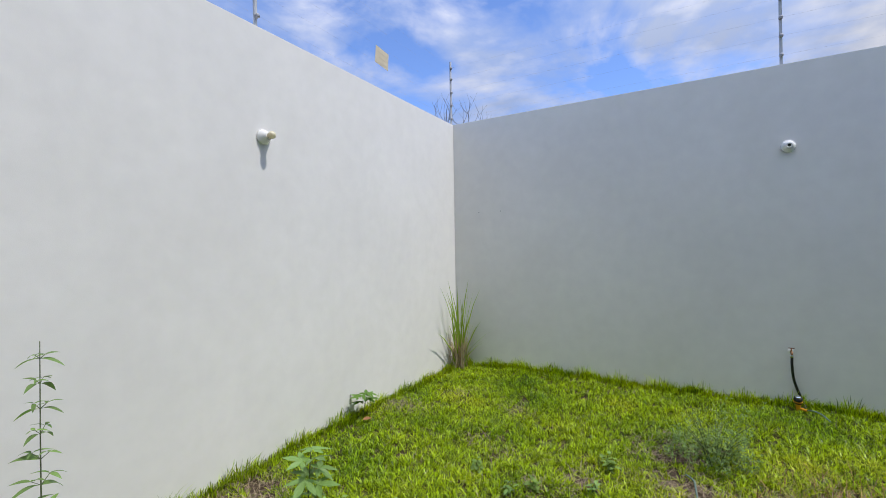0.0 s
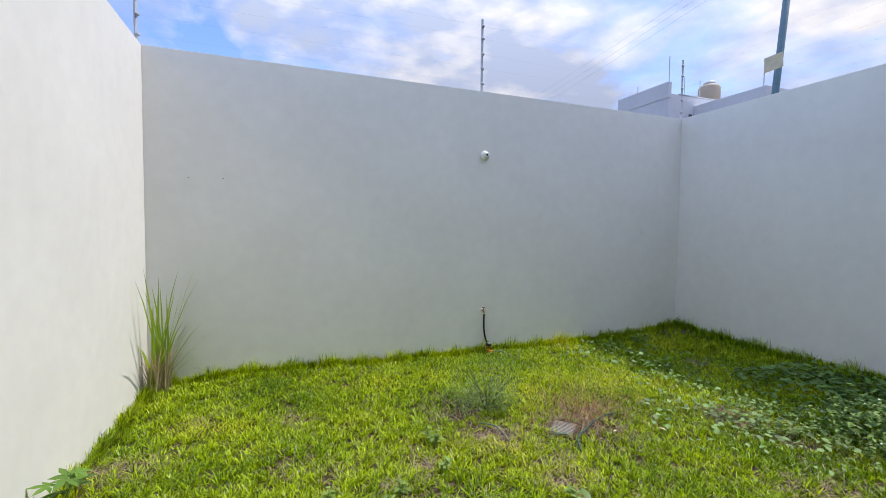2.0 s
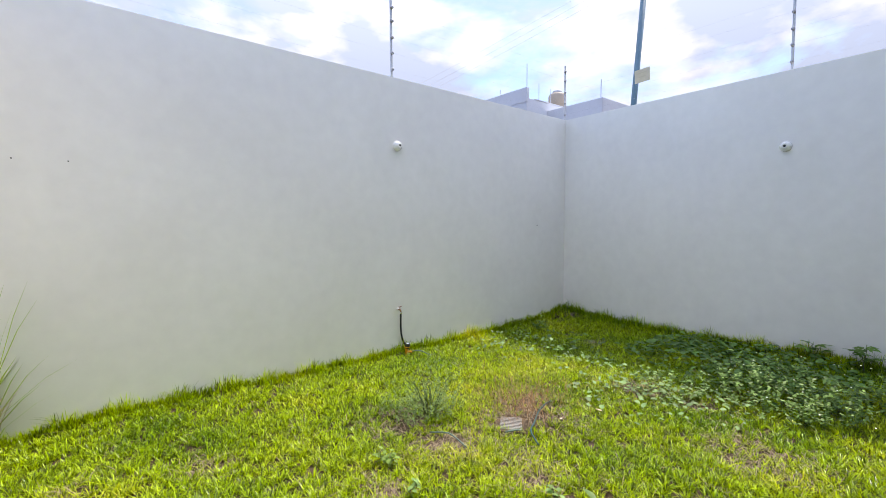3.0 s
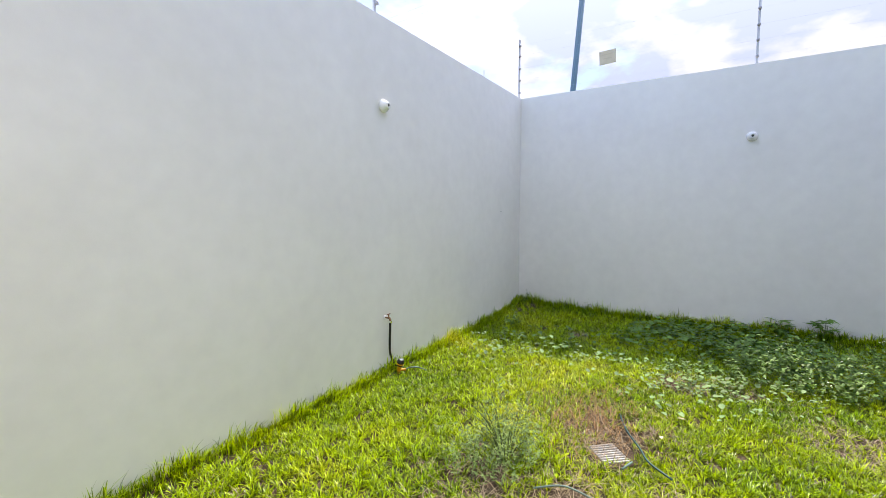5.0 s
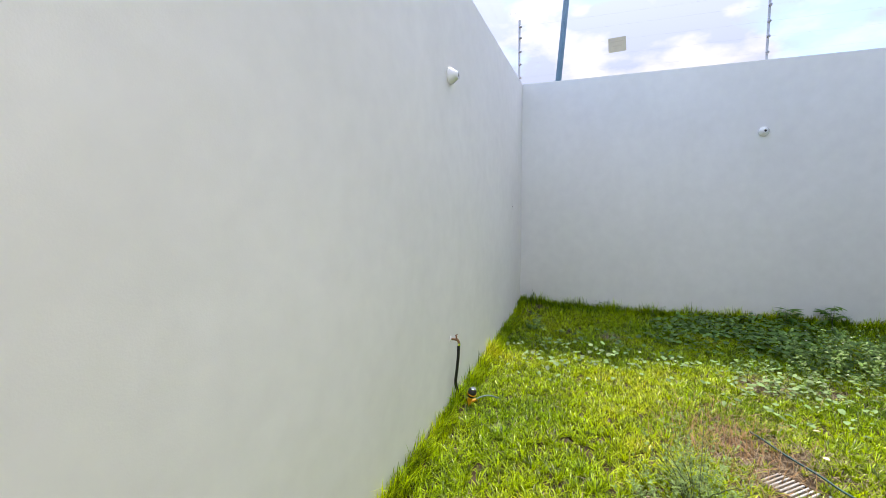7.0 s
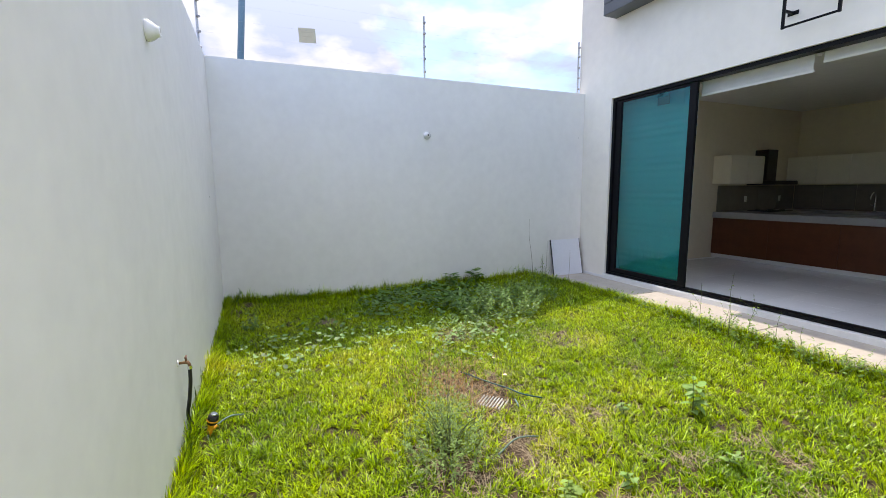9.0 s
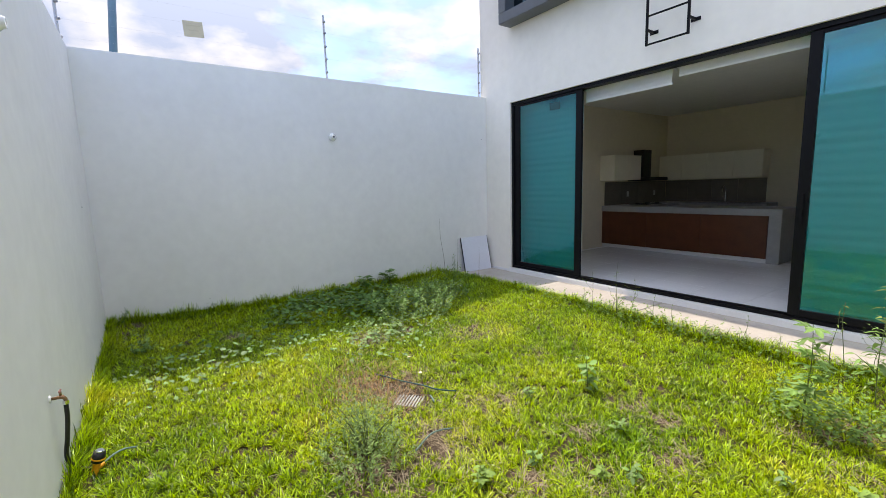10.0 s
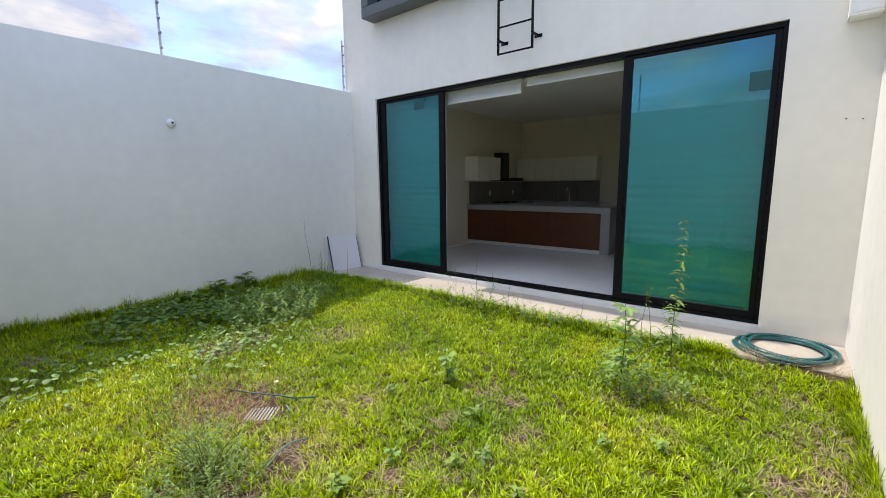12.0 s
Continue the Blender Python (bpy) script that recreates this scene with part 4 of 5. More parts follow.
def paired_weed(x, y, height, label, nodes, size, lean, seed):
    """A tall herb: crosswise pairs of drooping leaves, small shoots in their axils and a side branch low down."""
    rr = random.Random(seed)
    wd = thing("tall_weed", x, y, ground_z(x, y) - 0.01, label, "weed")
    main = curve_points([(0, 0, 0), (lean[0] * 0.2 + 0.012, lean[1] * 0.2, height * 0.3), (lean[0] * 0.6 - 0.008, lean[1] * 0.6, height * 0.66), (lean[0], lean[1], height)], 8)
    top = len(main) - 1
    part("stem", tube(main, [0.0038 * (1 - 0.7 * i / top) for i in range(top + 1)], 6), STEM, wd, smooth=True)

    def leaf_at(p, yaw, tilt, sc):
        piece("leaf", DROOPING, wd, Matrix.Translation(p) @ Euler((rr.uniform(-0.4, 0.4), tilt, radians(yaw))).to_matrix().to_4x4() @ Matrix.Scale(sc, 4))

    for i in range(nodes):
        u = 0.20 + 0.79 * (i + 0.5) / nodes
        p = main[int(u * top)].lerp(main[min(int(u * top) + 1, top)], u * top % 1.0)
        yaw = 90 * (i % 2) + 35 + rr.uniform(-15, 15)
        big = size * (1.15 - 0.75 * u) * rr.uniform(0.85, 1.15)
        for s in (0, 180):
            if rr.random() < 0.88:
                leaf_at(p, yaw + s, rr.uniform(-0.55, 0.15), big)
            tip = p + Vector((math.cos(radians(yaw + s)), math.sin(radians(yaw + s)), 0.9)) * 0.045 * (1.2 - u)
            part("shoot", tube([p, p.lerp(tip, 0.5), tip], [0.0012, 0.001, 0.0008], 4), STEM, wd)
            for k in range(3):
                leaf_at(tip, yaw + s + 120 * k + rr.uniform(-30, 30), rr.uniform(-0.7, 0.0), big * rr.uniform(0.35, 0.6))
    foot = main[int(0.22 * top)]
    end = foot + Vector((0.10, 0.07, 0.13))
    part("branch", tube([foot, foot.lerp(end, 0.5) + Vector((0, 0, 0.01)), end], [0.003, 0.0022, 0.0014], 5), STEM, wd, smooth=True)
    for k in range(6):
        leaf_at(foot.lerp(end, 0.35 + 0.13 * k), 140 * k + 20, rr.uniform(-0.5, 0.1), size * 0.6)
    return wd

paired_weed(1.092, 1.17, 1.23, "tall thin weed with paired drooping leaves at the lawn edge", 15, 0.115, (-0.021, 0.005), 3)
weed("tall_weed", 1.33, 0.78, 0.55, "thin upright weed with sparse leaves at the lawn edge", LANCE, 5, 0.05, (0.03, 0.02), 0.0035, True, 0.4, seed=5)
weed("tall_weed", 1.42, 0.76, 0.5, "thin upright weed with sparse leaves at the lawn edge", LANCE, 5, 0.05, (-0.03, 0.02), 0.0035, True, 0.4, seed=6)
weed("bushy_weed", 1.29, 1.84, 0.68, "leggy light green weed with broad hand-shaped leaves", LIGHT_PALM, 19, 0.132, (-0.03, 0.07), 0.005, False, 0.35, branches=2, seed=8, taper=0.1)
weed("broadleaf_weed", 2.36, 2.44, 0.29, "upright weed with broad dusty green leaves in the lawn", DUSTY, 11, 0.105, (0.0, 0.02), 0.004, False, 0.1, branches=5, seed=9, taper=0.35)
weed("patio_weed", 3.15, 0.90, 0.66, "spindly weed growing beside the concrete patio", OVAL, 7, 0.045, (-0.03, 0.03), 0.003, False, 0.45, branches=4, seed=11)
weed("patio_weed", 3.42, 0.92, 0.5, "spindly weed growing beside the concrete patio", OVAL, 4, 0.035, (0.02, 0.0), 0.0025, False, 0.5, branches=1, seed=12)
weed("patio_weed", 2.55, 0.86, 0.34, "spindly weed growing beside the concrete patio", OVAL, 4, 0.03, (0.0, 0.05), 0.0025, False, 0.5, branches=1, seed=13)
for i, (x, y, h) in enumerate(((1.72, 0.80, 0.22), (2.02, 0.77, 0.30), (2.28, 0.80, 0.2), (2.82, 0.82, 0.36), (3.02, 0.79, 0.45), (3.28, 0.80, 0.34), (3.62, 0.84, 0.26), (1.18, 0.78, 0.42))):
    weed("patio_weed", x, y, h, "spindly weed growing beside the concrete patio", (OVAL, DUSTY)[i % 2], 8, 0.04, (0.03 * (-1) ** i, -0.05), 0.0025, False, 0.3, branches=3, seed=70 + i)
weed("dry_stalk", 6.18, 1.02, 0.95, "long dry stalk leaning beside the wall", LANCE, 2, 0.03, (0.04, 0.06), 0.0035, False, 0.7, True, seed=14)
weed("dry_stalk", 6.16, 0.80, 0.62, "long dry stalk leaning beside the wall", LANCE, 3, 0.04, (0.03, -0.05), 0.003, False, 0.4, True, seed=15)
weed("dry_stalk", 5.72, 0.70, 0.52, "thin dry stalk standing before the leaning board", LANCE, 2, 0.03, (0.0, -0.02), 0.003, False, 0.5, True, seed=16)
weed("wall_weed", 6.13, 0.86, 0.42, "leafy weed growing at the foot of the wall", LANCE, 12, 0.07, (0.02, 0.0), 0.003, False, 0.1, branches=3, seed=17)
weed("wall_weed", 6.10, 1.35, 0.26, "leafy weed growing at the foot of the wall", OVAL, 8, 0.06, (0.0, 0.06), 0.003, False, 0.1, branches=5, seed=18)
weed("castor_weed", 6.10, 2.07, 0.30, "dark broad-leaved weed against the wall", PALM, 6, 0.16, (0.03, 0.0), 0.005, False, 0.45, branches=2, seed=19, taper=0.2)
weed("castor_weed", 6.16, 2.45, 0.2, "dark broad-leaved weed against the wall", PALM, 5, 0.18, (0.02, 0.0), 0.004, False, 0.4, branches=1, seed=20, taper=0.2)
weed("castor_weed", 0.12, 3.52, 0.24, "young hand-leaved weed at the foot of the wall", PALM, 5, 0.15, (0.04, 0.0), 0.003, False, 0.6, branches=1, seed=21, taper=0.1)
weed("wall_weed", 6.16, 5.25, 0.24, "small dark weed in the wall corner", DARK_OVAL, 5, 0.06, (-0.03, 0.0), 0.003, False, 0.3, branches=2, seed=23)
weed("lawn_weed", 4.75, 4.95, 0.24, "small leafy weed standing in the lawn", OVAL, 8, 0.06, (0.0, 0.0), 0.003, False, 0.2, branches=3, seed=24)
for i, (x, y) in enumerate(((1.62, 3.05), (2.06, 3.69), (1.9, 2.75), (1.35, 3.2), (2.03, 3.33), (1.72, 3.17), (1.15, 2.56),
                            (0.89, 2.44), (2.56, 2.83), (2.1, 3.64))):
    weed("lawn_weed", x, y, 0.11, "small leafy weed standing in the lawn", (DUSTY, OVAL)[i % 2], 7, 0.045, (0.0, 0.02), 0.003, False, 0.25, branches=4, seed=40 + i, taper=0.2)


def fallen_leaf(x, y, size, rz, mat, label):
    me = leaf_mesh("fallen_leaf", mat, size, size * 0.6, 0.5, -0.25)
    ob = new("fallen_leaf", me)
    ob.matrix_world = pose(x, y, ground_z(x, y) + 0.05, 14, 6, rz)
    tagged(ob, label, "leaf", "fallen leaves")


fallen_leaf(0.2, 3.42, 0.075, 30, DEAD_LEAF, "curled orange-brown dead leaf lying on the grass")
fallen_leaf(3.62, 3.18, 0.05, 110, STRAW_PALE, "bleached dead leaf lying on the grass")
fallen_leaf(3.3, 3.3, 0.04, 200, STRAW_PALE, "bleached dead leaf lying on the grass")


def stuff_leaves(name, label, category, mat, spots, size, aspect, seed, rise=0.6):
    """Many small leaves in one mesh; spots is an array of places with a height for each."""
    rg = np.random.RandomState(seed)
    n = len(spots)
    yaw, tilt = rg.uniform(0, 2 * np.pi, n), rg.uniform(-0.2, rise, n)
    ln = size * rg.uniform(0.6, 1.3, n)
    wd = ln * aspect * 0.5
    d = np.stack([np.cos(yaw) * np.cos(tilt), np.sin(yaw) * np.cos(tilt), np.sin(tilt)], 1)
    s = np.stack([-np.sin(yaw), np.cos(yaw), rg.uniform(-0.35, 0.35, n)], 1)
    up = np.array([0, 0, 1.0])
    rows = []
    for u, w, z in ((0, 0, 0), (0.28, 0.85, 0.05), (0.28, -0.85, 0.05), (0.68, 0.9, 0.03), (0.68, -0.9, 0.03), (1, 0, -0.10), (0.5, 0, -0.02)):
        rows.append(spots + d * (ln * u)[:, None] + s * (wd * w)[:, None] + up * (ln * z)[:, None])
    verts = np.stack(rows, 1).reshape(-1, 3)
    tri = np.array([[0, 2, 6], [0, 6, 1], [2, 4, 6], [1, 6, 3], [4, 5, 6], [3, 6, 5]])
    idx = (np.arange(n)[:, None, None] * 7 + tri[None]).reshape(-1)
    me = fast_mesh(name, verts, idx, np.full(n * 6, 3), [mat])
    return tagged(new(name, me), label, category, kind="stuff")


def cloud(rg, n, cx, cy, rx, ry, h, power=1.0):
    """Points in a low mound: thick at the middle, thin at the rim."""
    a, r = rg.uniform(0, 2 * np.pi, n), np.sqrt(rg.uniform(0, 1, n))
    x, y = cx + rx * r * np.cos(a), cy + ry * r * np.sin(a)
    top = h * (1 - r ** 2) ** 0.5 * rg.uniform(0.7, 1.1, n)
    z = 0.03 + top * rg.uniform(0, 1, n) ** power
    return np.stack([x, y, z], 1)


def sprigs(rg, n, cx, cy, rx, ry, h, per):
    """Leaf places along many slender upright sprigs that start in an oval patch."""
    a, r = rg.uniform(0, 2 * np.pi, n), np.sqrt(rg.uniform(0, 1, n))
    x, y = cx + rx * r * np.cos(a) * 0.75, cy + ry * r * np.sin(a) * 0.75
    hh = h * rg.uniform(0.35, 1.1, n) * (1 - 0.5 * r * r)
    lx, ly = 0.35 * r * np.cos(a) + rg.normal(0, 0.22, n), 0.35 * r * np.sin(a) + rg.normal(0, 0.22, n)
    u = rg.uniform(0.05, 1, (n, per))
    z = hh[:, None] * u
    pts = np.stack([x[:, None] + lx[:, None] * z + rg.normal(0, 0.006, u.shape), y[:, None] + ly[:, None] * z + rg.normal(0, 0.006, u.shape), 0.02 + z], 2)
    return pts.reshape(-1, 3)


rg = np.random.RandomState(11)
spots = np.concatenate([cloud(rg, 600, 5.92, 2.95, 0.34, 0.95, 0.20, 0.5), cloud(rg, 600, 5.5, 3.2, 0.55, 0.75, 0.17, 0.5), cloud(rg, 380, 5.3, 2.5, 0.6, 0.6, 0.17, 0.5),
                        cloud(rg, 60, 5.0, 4.3, 0.4, 0.8, 0.14, 0.4), cloud(rg, 200, 6.12, 2.7, 0.16, 0.85, 0.15, 0.9)])
spots[:, 0] = np.minimum(spots[:, 0], W - 0.05)
stuff_leaves("creeping_vine", "dark green creeping vine covering the lawn by the wall", "vine", LEAF_VINE, spots, 0.052, 0.9, 12, 0.45)
pale = np.concatenate([cloud(rg, 130, 4.65, 4.5, 0.3, 0.85, 0.12, 0.4), cloud(rg, 110, 4.4, 3.5, 0.35, 0.7, 0.12, 0.4), cloud(rg, 60, 4.2, 4.7, 0.3, 0.6, 0.11, 0.4),
                       cloud(rg, 100, 4.3, 2.75, 0.45, 0.45, 0.12, 0.4), cloud(rg, 90, 4.0, 3.2, 0.4, 0.5, 0.10, 0.4)])
stuff_leaves("ground_cover", "pale green creeping leaves scattered through the lawn", "creeper", LEAF_PALE, pale, 0.043, 0.75, 16, 0.6)
tall = np.concatenate([sprigs(rg, 180, 4.85, 2.42, 0.55, 0.62, 0.38, 18), sprigs(rg, 120, 5.35, 1.7, 0.6, 0.5, 0.26, 16), sprigs(rg, 60, 4.5, 3.1, 0.5, 0.4, 0.16, 10)])
stuff_leaves("meadow_weeds", "thicket of small-leaved flowering weeds in the lawn", "weeds", LEAF_GREY, tall, 0.032, 0.5, 13, 0.9)
edge_w = np.concatenate([sprigs(rg, 230, 3.3, 0.80, 2.2, 0.12, 0.26, 9), sprigs(rg, 30, 0.5, 0.80, 0.5, 0.10, 0.10, 8), sprigs(rg, 25, 1.25, 0.9, 0.3, 0.15, 0.22, 12), sprigs(rg, 40, 5.9, 1.0, 0.3, 0.25, 0.32, 10), sprigs(rg, 70, 6.2, 4.2, 0.07, 1.4, 0.24, 9), sprigs(rg, 26, 5.34, 5.12, 0.09, 0.09, 0.24, 12), sprigs(rg, 75, 1.2, 1.72, 0.42, 0.32, 0.30, 14)])
stuff_leaves("edge_weeds", "small straggling weeds along the patio edge", "weeds", LEAF_GREY, edge_w, 0.03, 0.5, 17, 0.8)
fl = np.concatenate([cloud(rg, 70, 4.85, 2.2, 0.75, 0.75, 0.44, 0.12)])
stuff_leaves("weed_flowers", "tiny white flower heads over the weeds", "flowers", FLOWER, fl, 0.011, 0.9, 14, 0.4)
sh = np.concatenate([sprigs(rg, 46, 2.68, 4.02, 0.20, 0.18, 0.50, 30), sprigs(rg, 55, 2.64, 4.05, 0.36, 0.30, 0.26, 20), sprigs(rg, 30, 2.5, 4.2, 0.24, 0.2, 0.24, 14)])
shrub = thing("low_shrub", 2.66, 4.03, 0.0, "low grey-green feathery shrub growing in the lawn", "shrub")
fo = stuff_leaves("foliage", "", "", LEAF_SHRUB, sh - np.array([2.66, 4.03, 0.0]), 0.021, 0.32, 15, 1.0)
fo.parent = shrub
rr = random.Random(31)
for k in range(16):
    a, ln = rr.uniform(0, 6.28), rr.uniform(0.2, 0.36)
    part("twig", tube(curve_points([(0.02 * math.cos(a), 0.02 * math.sin(a), -0.02), (0.10 * math.cos(a), 0.10 * math.sin(a), ln * 0.6), (0.22 * math.cos(a), 0.2 * math.sin(a), ln)], 4), [0.003, 0.0028, 0.0026, 0.0024, 0.002, 0.0018, 0.0016, 0.0014, 0.0012], 4), STEM, shrub)


# ---- grass ----
def blades(name, label, x, y, z, h, w, yaw, lean, mats, rg, kind="stuff", category="grass"):
    """Bent, tapering blades in one mesh: two quads and a tip each."""
    n = len(x)
    dx, dy = np.cos(yaw), np.sin(yaw)
    sx, sy = -dy, dx
    rows = []
    for u, ww in ((0.0, 0.75), (0.42, 1.0), (0.78, 0.7), (1.0, 0.0)):
        reach = lean * h * (0.35 * u + 0.65 * u * u)
        up = h * (u - 0.30 * np.minimum(lean, 1.4) * u * u)
        cxp, cyp, czp = x + dx * reach, y + dy * reach, z + up
        for s in ((-1, 1) if ww else (0,)):
            rows.append(np.stack([cxp + s * sx * w * ww * 0.5, cyp + s * sy * w * ww * 0.5, czp], 1))
    verts = np.stack(rows, 1).reshape(-1, 3)
    quad = np.array([0, 1, 3, 2, 2, 3, 5, 4, 4, 5, 6])
    idx = (np.arange(n)[:, None] * 7 + quad[None]).reshape(-1)
    me = fast_mesh(name, verts, idx, np.tile([4, 4, 3], n), mats)
    ob = new(name, me)
    return tagged(ob, label, category, kind=kind) if label else ob


def ground_arr(x, y):
    rise = 0.085 * np.exp(-np.maximum(W - x, 0) / 0.5) * np.clip((y - 0.72) / 0.3, 0, 1) + 0.05 * np.exp(-np.maximum(D - y, 0) / 0.35) * np.clip(x, 0, 1) + 0.05 * np.exp(-np.maximum(y - 0.74, 0) / 0.3)
    return rise + 0.012 * np.sin(1.9 * x + 0.6) + 0.012 * np.sin(2.3 * y + 1.3 * x) + 0.008 * np.sin(7 * x + 3) * np.sin(6.1 * y)


def patchy(x, y):
    """0 to 1: slow waves that make the lawn thick here and thin there."""
    v = np.sin(2.1 * x + 1.7 * np.sin(1.3 * y)) + np.sin(2.7 * y + 1.1 * np.sin(2.2 * x + 1)) + 0.7 * np.sin(5.3 * x - 4.1 * y)
    return np.clip(0.5 + v / 5.0, 0, 1)


rg = np.random.RandomState(5)
tufts = 33000
tx, ty = rg.uniform(0.015, W - 0.015, tufts), rg.uniform(0.70, D - 0.015, tufts)
keep = np.ones(tufts)
for bx, by, br, amount in BARE:
    dist = np.hypot(tx - bx, ty - by) + rg.normal(0, 0.035, tufts)
    keep *= 1 - amount * np.clip(1.6 * (1 - dist / br), 0, 1)
keep *= 0.76 + 0.24 * patchy(tx, ty)
keep *= np.clip((ty - (0.72 + 0.07 * np.clip((0.8 - tx) / 0.3, 0, 1) + 0.05 * np.sin(5 * tx) + 0.03 * np.sin(13 * tx))) / 0.05, 0, 1)
sel = (rg.uniform(0, 1, tufts) < keep) & ~((np.abs(tx - 3.03) < 0.11) & (np.abs(ty - 3.545) < 0.11))
tx, ty = tx[sel], ty[sel]
per = 19
n = len(tx) * per
bx_, by_ = np.repeat(tx, per), np.repeat(ty, per)
yaw = rg.uniform(0, 2 * np.pi, n)
off = np.abs(rg.normal(0, 0.012, n))
gx, gy = bx_ + off * np.cos(yaw), by_ + off * np.sin(yaw)
edge = np.minimum(np.minimum(gx, W - gx), np.minimum(D - gy, 1.0))
size = np.repeat(rg.uniform(0.6, 1.35, len(tx)), per)
tallness = 1 + np.where(gx > W - 0.4, 0.9, 0.5) * np.exp(-np.maximum(edge, 0) / 0.10) + 0.7 * np.exp(-(((gx - 5.6) / 0.9) ** 2 + ((gy - 1.2) / 0.5) ** 2)) + 0.4 * np.clip((gx - 4.6) / 1.5, 0, 1)
gh_ = rg.uniform(0.022, 0.057, n) * size * tallness
gw = rg.uniform(0.0036, 0.0070, n)
gl = rg.uniform(0.2, 1.25, n)
gx, gy = np.clip(gx, 0.012, W - 0.012), np.clip(gy, 0.70, D - 0.012)
# blades near a wall lean away from it
yaw = np.where(gx < 0.12, rg.uniform(-1.2, 1.2, n), yaw)
yaw = np.where(gx > W - 0.12, np.pi + rg.uniform(-1.2, 1.2, n), yaw)
yaw = np.where(gy > D - 0.12, -np.pi / 2 + rg.uniform(-1.2, 1.2, n), yaw)
gl = np.where(edge < 0.12, gl * 0.5, gl)
blades("lawn_grass", "bright green uneven lawn with yellow and dry patches", gx, gy, ground_arr(gx, gy) - 0.005, gh_, gw, yaw, gl, [GRASS], rg)

# thicker fringe at the foot of the walls
n = 13000
u = rg.uniform(0, 1, n)
side = rg.choice(3, n, p=[0.27, 0.43, 0.30])
inset = 0.008 + np.abs(rg.normal(0, 0.03, n))
fx = np.where(side == 0, inset, np.where(side == 1, W * u, W - inset))
fy = np.where(side == 1, D - inset, 1.0 + (D - 1.0) * u)
fyaw = np.where(side == 0, 0.0, np.where(side == 1, -np.pi / 2, np.pi)) + rg.uniform(-1.3, 1.3, n)
clump = 0.6 + 0.6 * np.sin(9 * fx + 7 * fy) ** 2
fh = rg.uniform(0.05, 0.15, n) * clump * np.where(side == 2, 1.3, np.where(side == 0, 0.95, 1.05))
blades("wall_fringe", "darker uncut grass along the foot of the walls", fx, fy, ground_arr(fx, fy) - 0.005, fh, rg.uniform(0.003, 0.006, n), fyaw + rg.normal(0, 0.9, n), rg.uniform(0.1, 1.1, n), [GRASS], rg)

# dead thatch lying in the bare places
n = 22000
px, py = rg.uniform(0.03, W - 0.03, n), rg.uniform(0.78, D - 0.03, n)
near = np.zeros(n)
for bx, by, br, amount in BARE:
    near = np.maximum(near, np.clip(1.4 - np.hypot(px - bx, py - by) / (br * 1.25), 0, 1))
sel = rg.uniform(0, 1, n) < 0.03 + 0.8 * near ** 1.3
px, py = px[sel], py[sel]
n = len(px)
ex = np.concatenate([np.repeat(px, 4) + rg.normal(0, 0.02, n * 4)])
ey = np.clip(np.repeat(py, 4) + rg.normal(0, 0.02, n * 4), 0.78, D - 0.03)
ex = np.clip(ex, 0.06, W - 0.06)
blades("dry_thatch", "straw-coloured dead grass lying on bare soil", ex, ey, ground_arr(ex, ey) + 0.004, rg.uniform(0.02, 0.06, n * 4), rg.uniform(0.002, 0.004, n * 4), rg.uniform(0, 6.28, n * 4), rg.uniform(1.2, 2.6, n * 4), [STRAW], rg)

# reddish dry grass behind the drain
n = 900
ex, ey = rg.normal(3.38, 0.25, n), rg.normal(3.74, 0.21, n)
blades("dry_tuft", "dry reddish grass standing round the drain", ex, ey, ground_arr(ex, ey), rg.uniform(0.05, 0.13, n), rg.uniform(0.002, 0.0035, n), rg.uniform(0, 6.28, n), rg.uniform(0.2, 1.4, n), [STRAW_RED], rg)

# arching uncut grass at the wall beside the leaning board
n = 160
ex, ey = np.clip(rg.normal(6.05, 0.10, n), 5.7, W - 0.03), rg.normal(1.35, 0.22, n)
blades("arching_grass", "long arching grass at the foot of the wall", ex, ey, ground_arr(ex, ey), rg.uniform(0.14, 0.34, n), rg.uniform(0.003, 0.006, n), rg.uniform(2.2, 5.2, n), rg.uniform(0.3, 1.3, n), [GRASS], rg)

# thick uncut edge along the patio
n = 7000
ex, ey = rg.uniform(0.75, 5.75, n), 0.743 + np.abs(rg.normal(0, 0.035, n))
eh = rg.uniform(0.05, 0.12, n) * (0.75 + 0.45 * np.sin(6.5 * ex + 2 * np.sin(2.1 * ex)) ** 2)
blades("patio_fringe", "uncut grass overhanging the edge of the concrete", ex, ey, ground_arr(ex, ey) - 0.005, eh, rg.uniform(0.004, 0.007, n), rg.uniform(0, 6.28, n), rg.uniform(0.2, 1.2, n), [GRASS], rg)

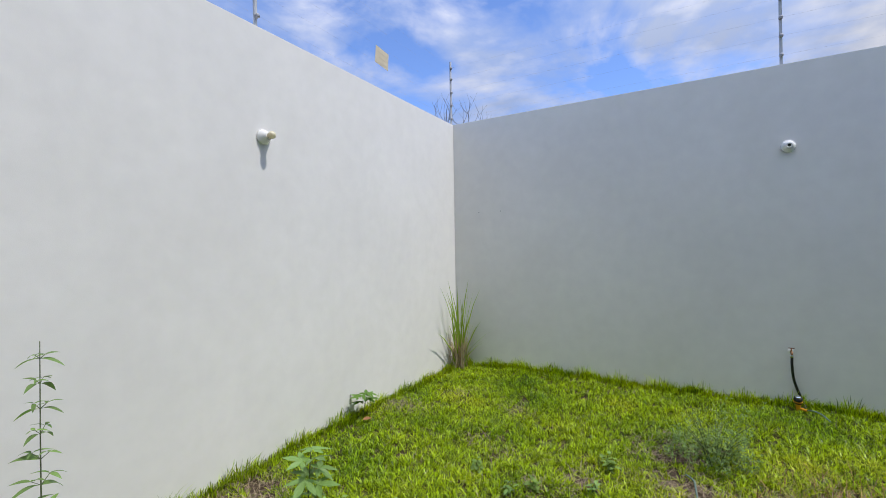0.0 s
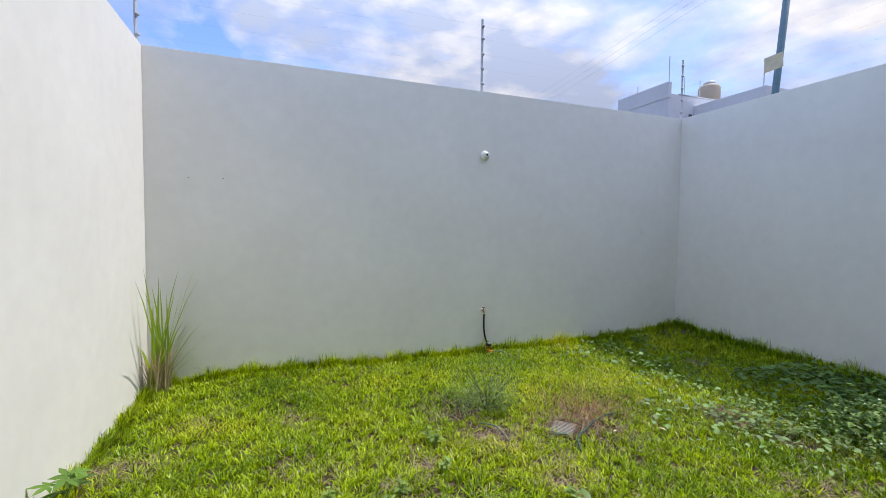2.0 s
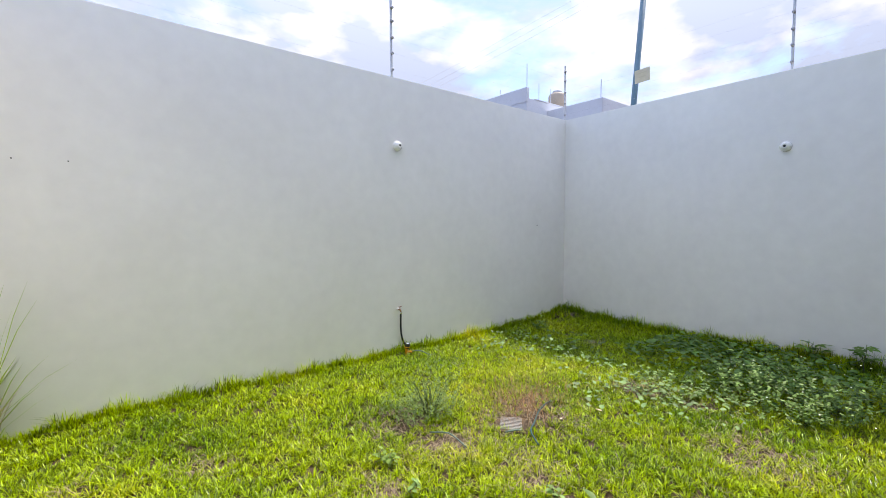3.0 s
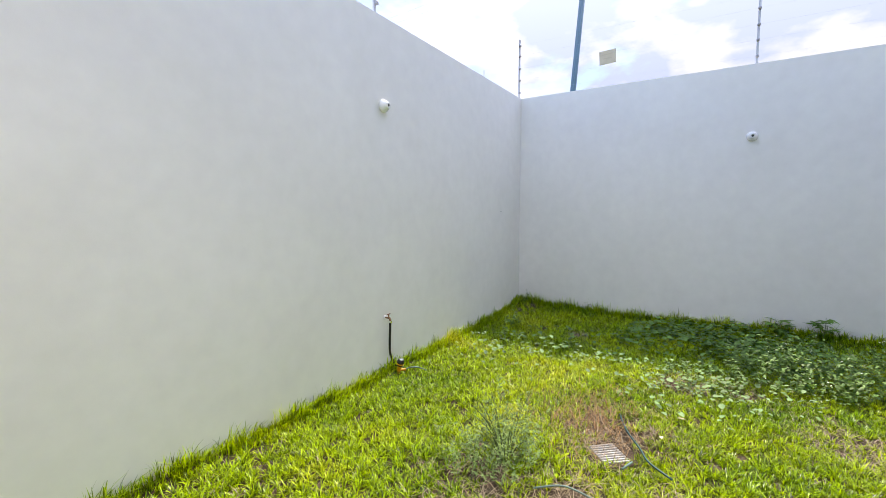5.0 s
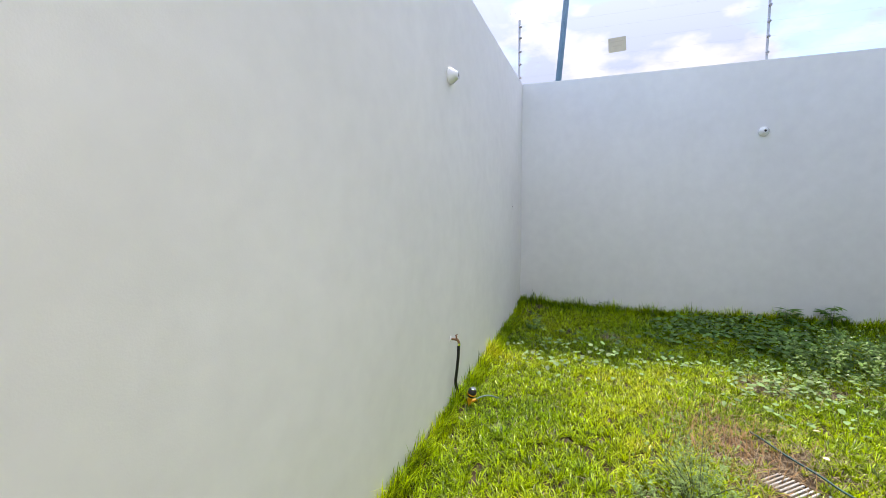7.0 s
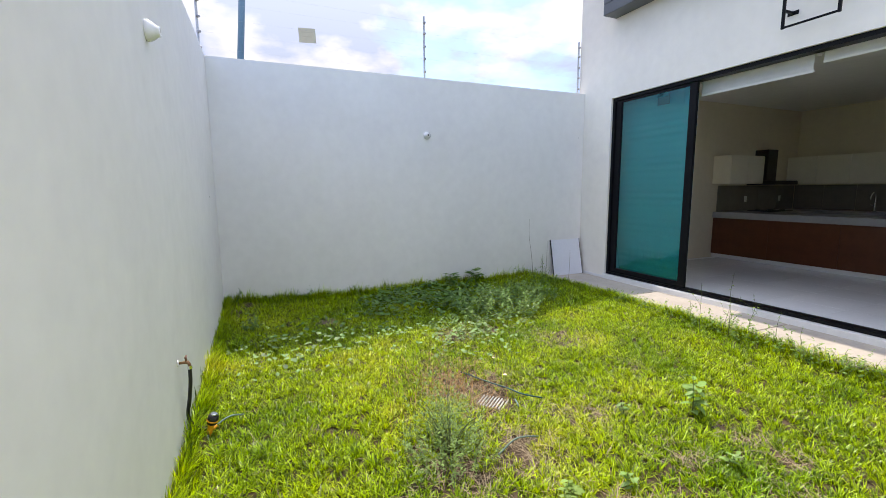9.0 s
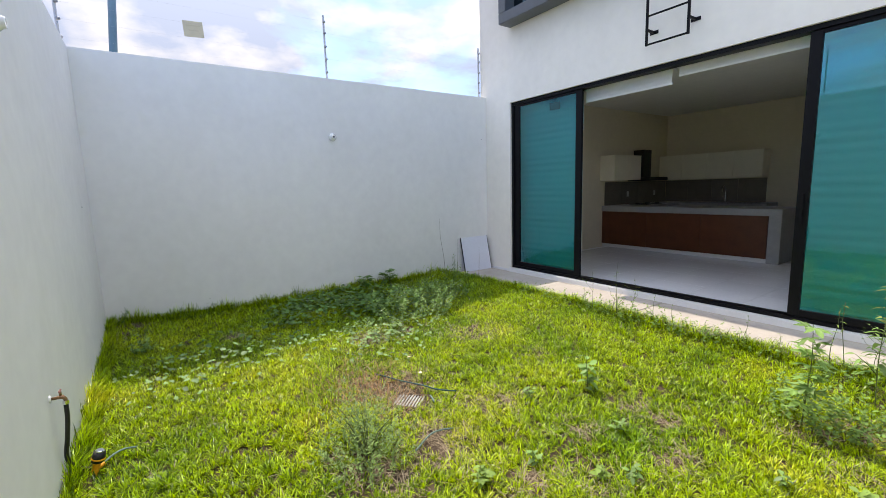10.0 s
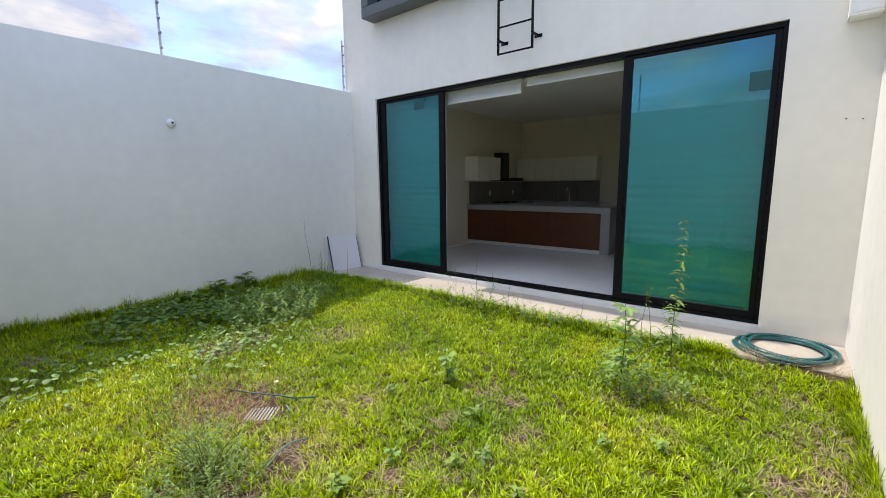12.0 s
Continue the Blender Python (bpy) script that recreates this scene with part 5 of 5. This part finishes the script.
# creeping runners on the patio edge
n = 2600
ex = rg.uniform(0.7, 5.6, n)
ey = 0.73 - np.abs(rg.normal(0, 0.035, n))
blades("patio_runners", "grass runners creeping over the patio edge", ex, ey, np.full(n, 0.076), rg.uniform(0.03, 0.09, n), rg.uniform(0.003, 0.005, n), rg.uniform(0, 6.28, n), rg.uniform(0.6, 2.2, n), [GRASS], rg)
n = 170
ex, ey = rg.uniform(0.04, 0.7, n), 0.755 - np.abs(rg.normal(0, 0.03, n))
blades("dry_runners", "dry straw-coloured stems straggling over the concrete", ex, ey, np.full(n, 0.079), rg.uniform(0.05, 0.12, n), rg.uniform(0.002, 0.0035, n), rg.uniform(0, 6.28, n), rg.uniform(1.4, 2.6, n), [STRAW], rg)

# reed clump in the corner
reed = thing("reed_clump", 0.115, 5.29, 0.0, "tall clump of reed grass in the wall corner", "reed")
n = 34
a = rg.uniform(0, 2 * np.pi, n)
ex, ey = 0.032 * rg.normal(0, 1, n), 0.032 * rg.normal(0, 1, n)
hh = rg.uniform(0.6, 1.2, n)
ryaw = np.where(rg.uniform(0, 1, n) < 0.92, rg.uniform(-1.9, 0.5, n), a)
rw, rl = rg.uniform(0.013, 0.022, n), np.where(rg.uniform(0, 1, n) < 0.12, rg.uniform(0.6, 0.8, n), rg.uniform(0.06, 0.5, n))
hh = np.where(rl > 0.6, hh * 0.65, hh)
for k in range(n):
    one = slice(k, k + 1)
    rb = blades("blade", "", ex[one], ey[one], np.full(1, -0.01), hh[one], rw[one], ryaw[one], rl[one], [REED], rg, "")
    rb.parent = reed
n = 190
rb = blades("dead_foliage", "", 0.034 * rg.normal(0, 1, n), 0.034 * rg.normal(0, 1, n), np.full(n, -0.01), rg.uniform(0.2, 0.5, n), rg.uniform(0.006, 0.013, n), rg.uniform(-2.2, 0.6, n), rg.uniform(0.05, 0.5, n), [STRAW_PALE], rg, "")
rb.parent = reed
tagged(rb, "dead straw-coloured blades", kind="stuff")

# ---- interior floor tiles ----
tile_me = mesh_of("floor_tile", box((-0.2992, -0.2992, 0), (0.2992, 0.2992, 0.008), 0.001), FLOOR_TILE)
for i in range(10):
    for j in range(5):
        piece("floor_tile", tile_me, floor, pose(0.31 + i * 0.6, -0.51 - j * 0.6, FLOOR - 0.0078))
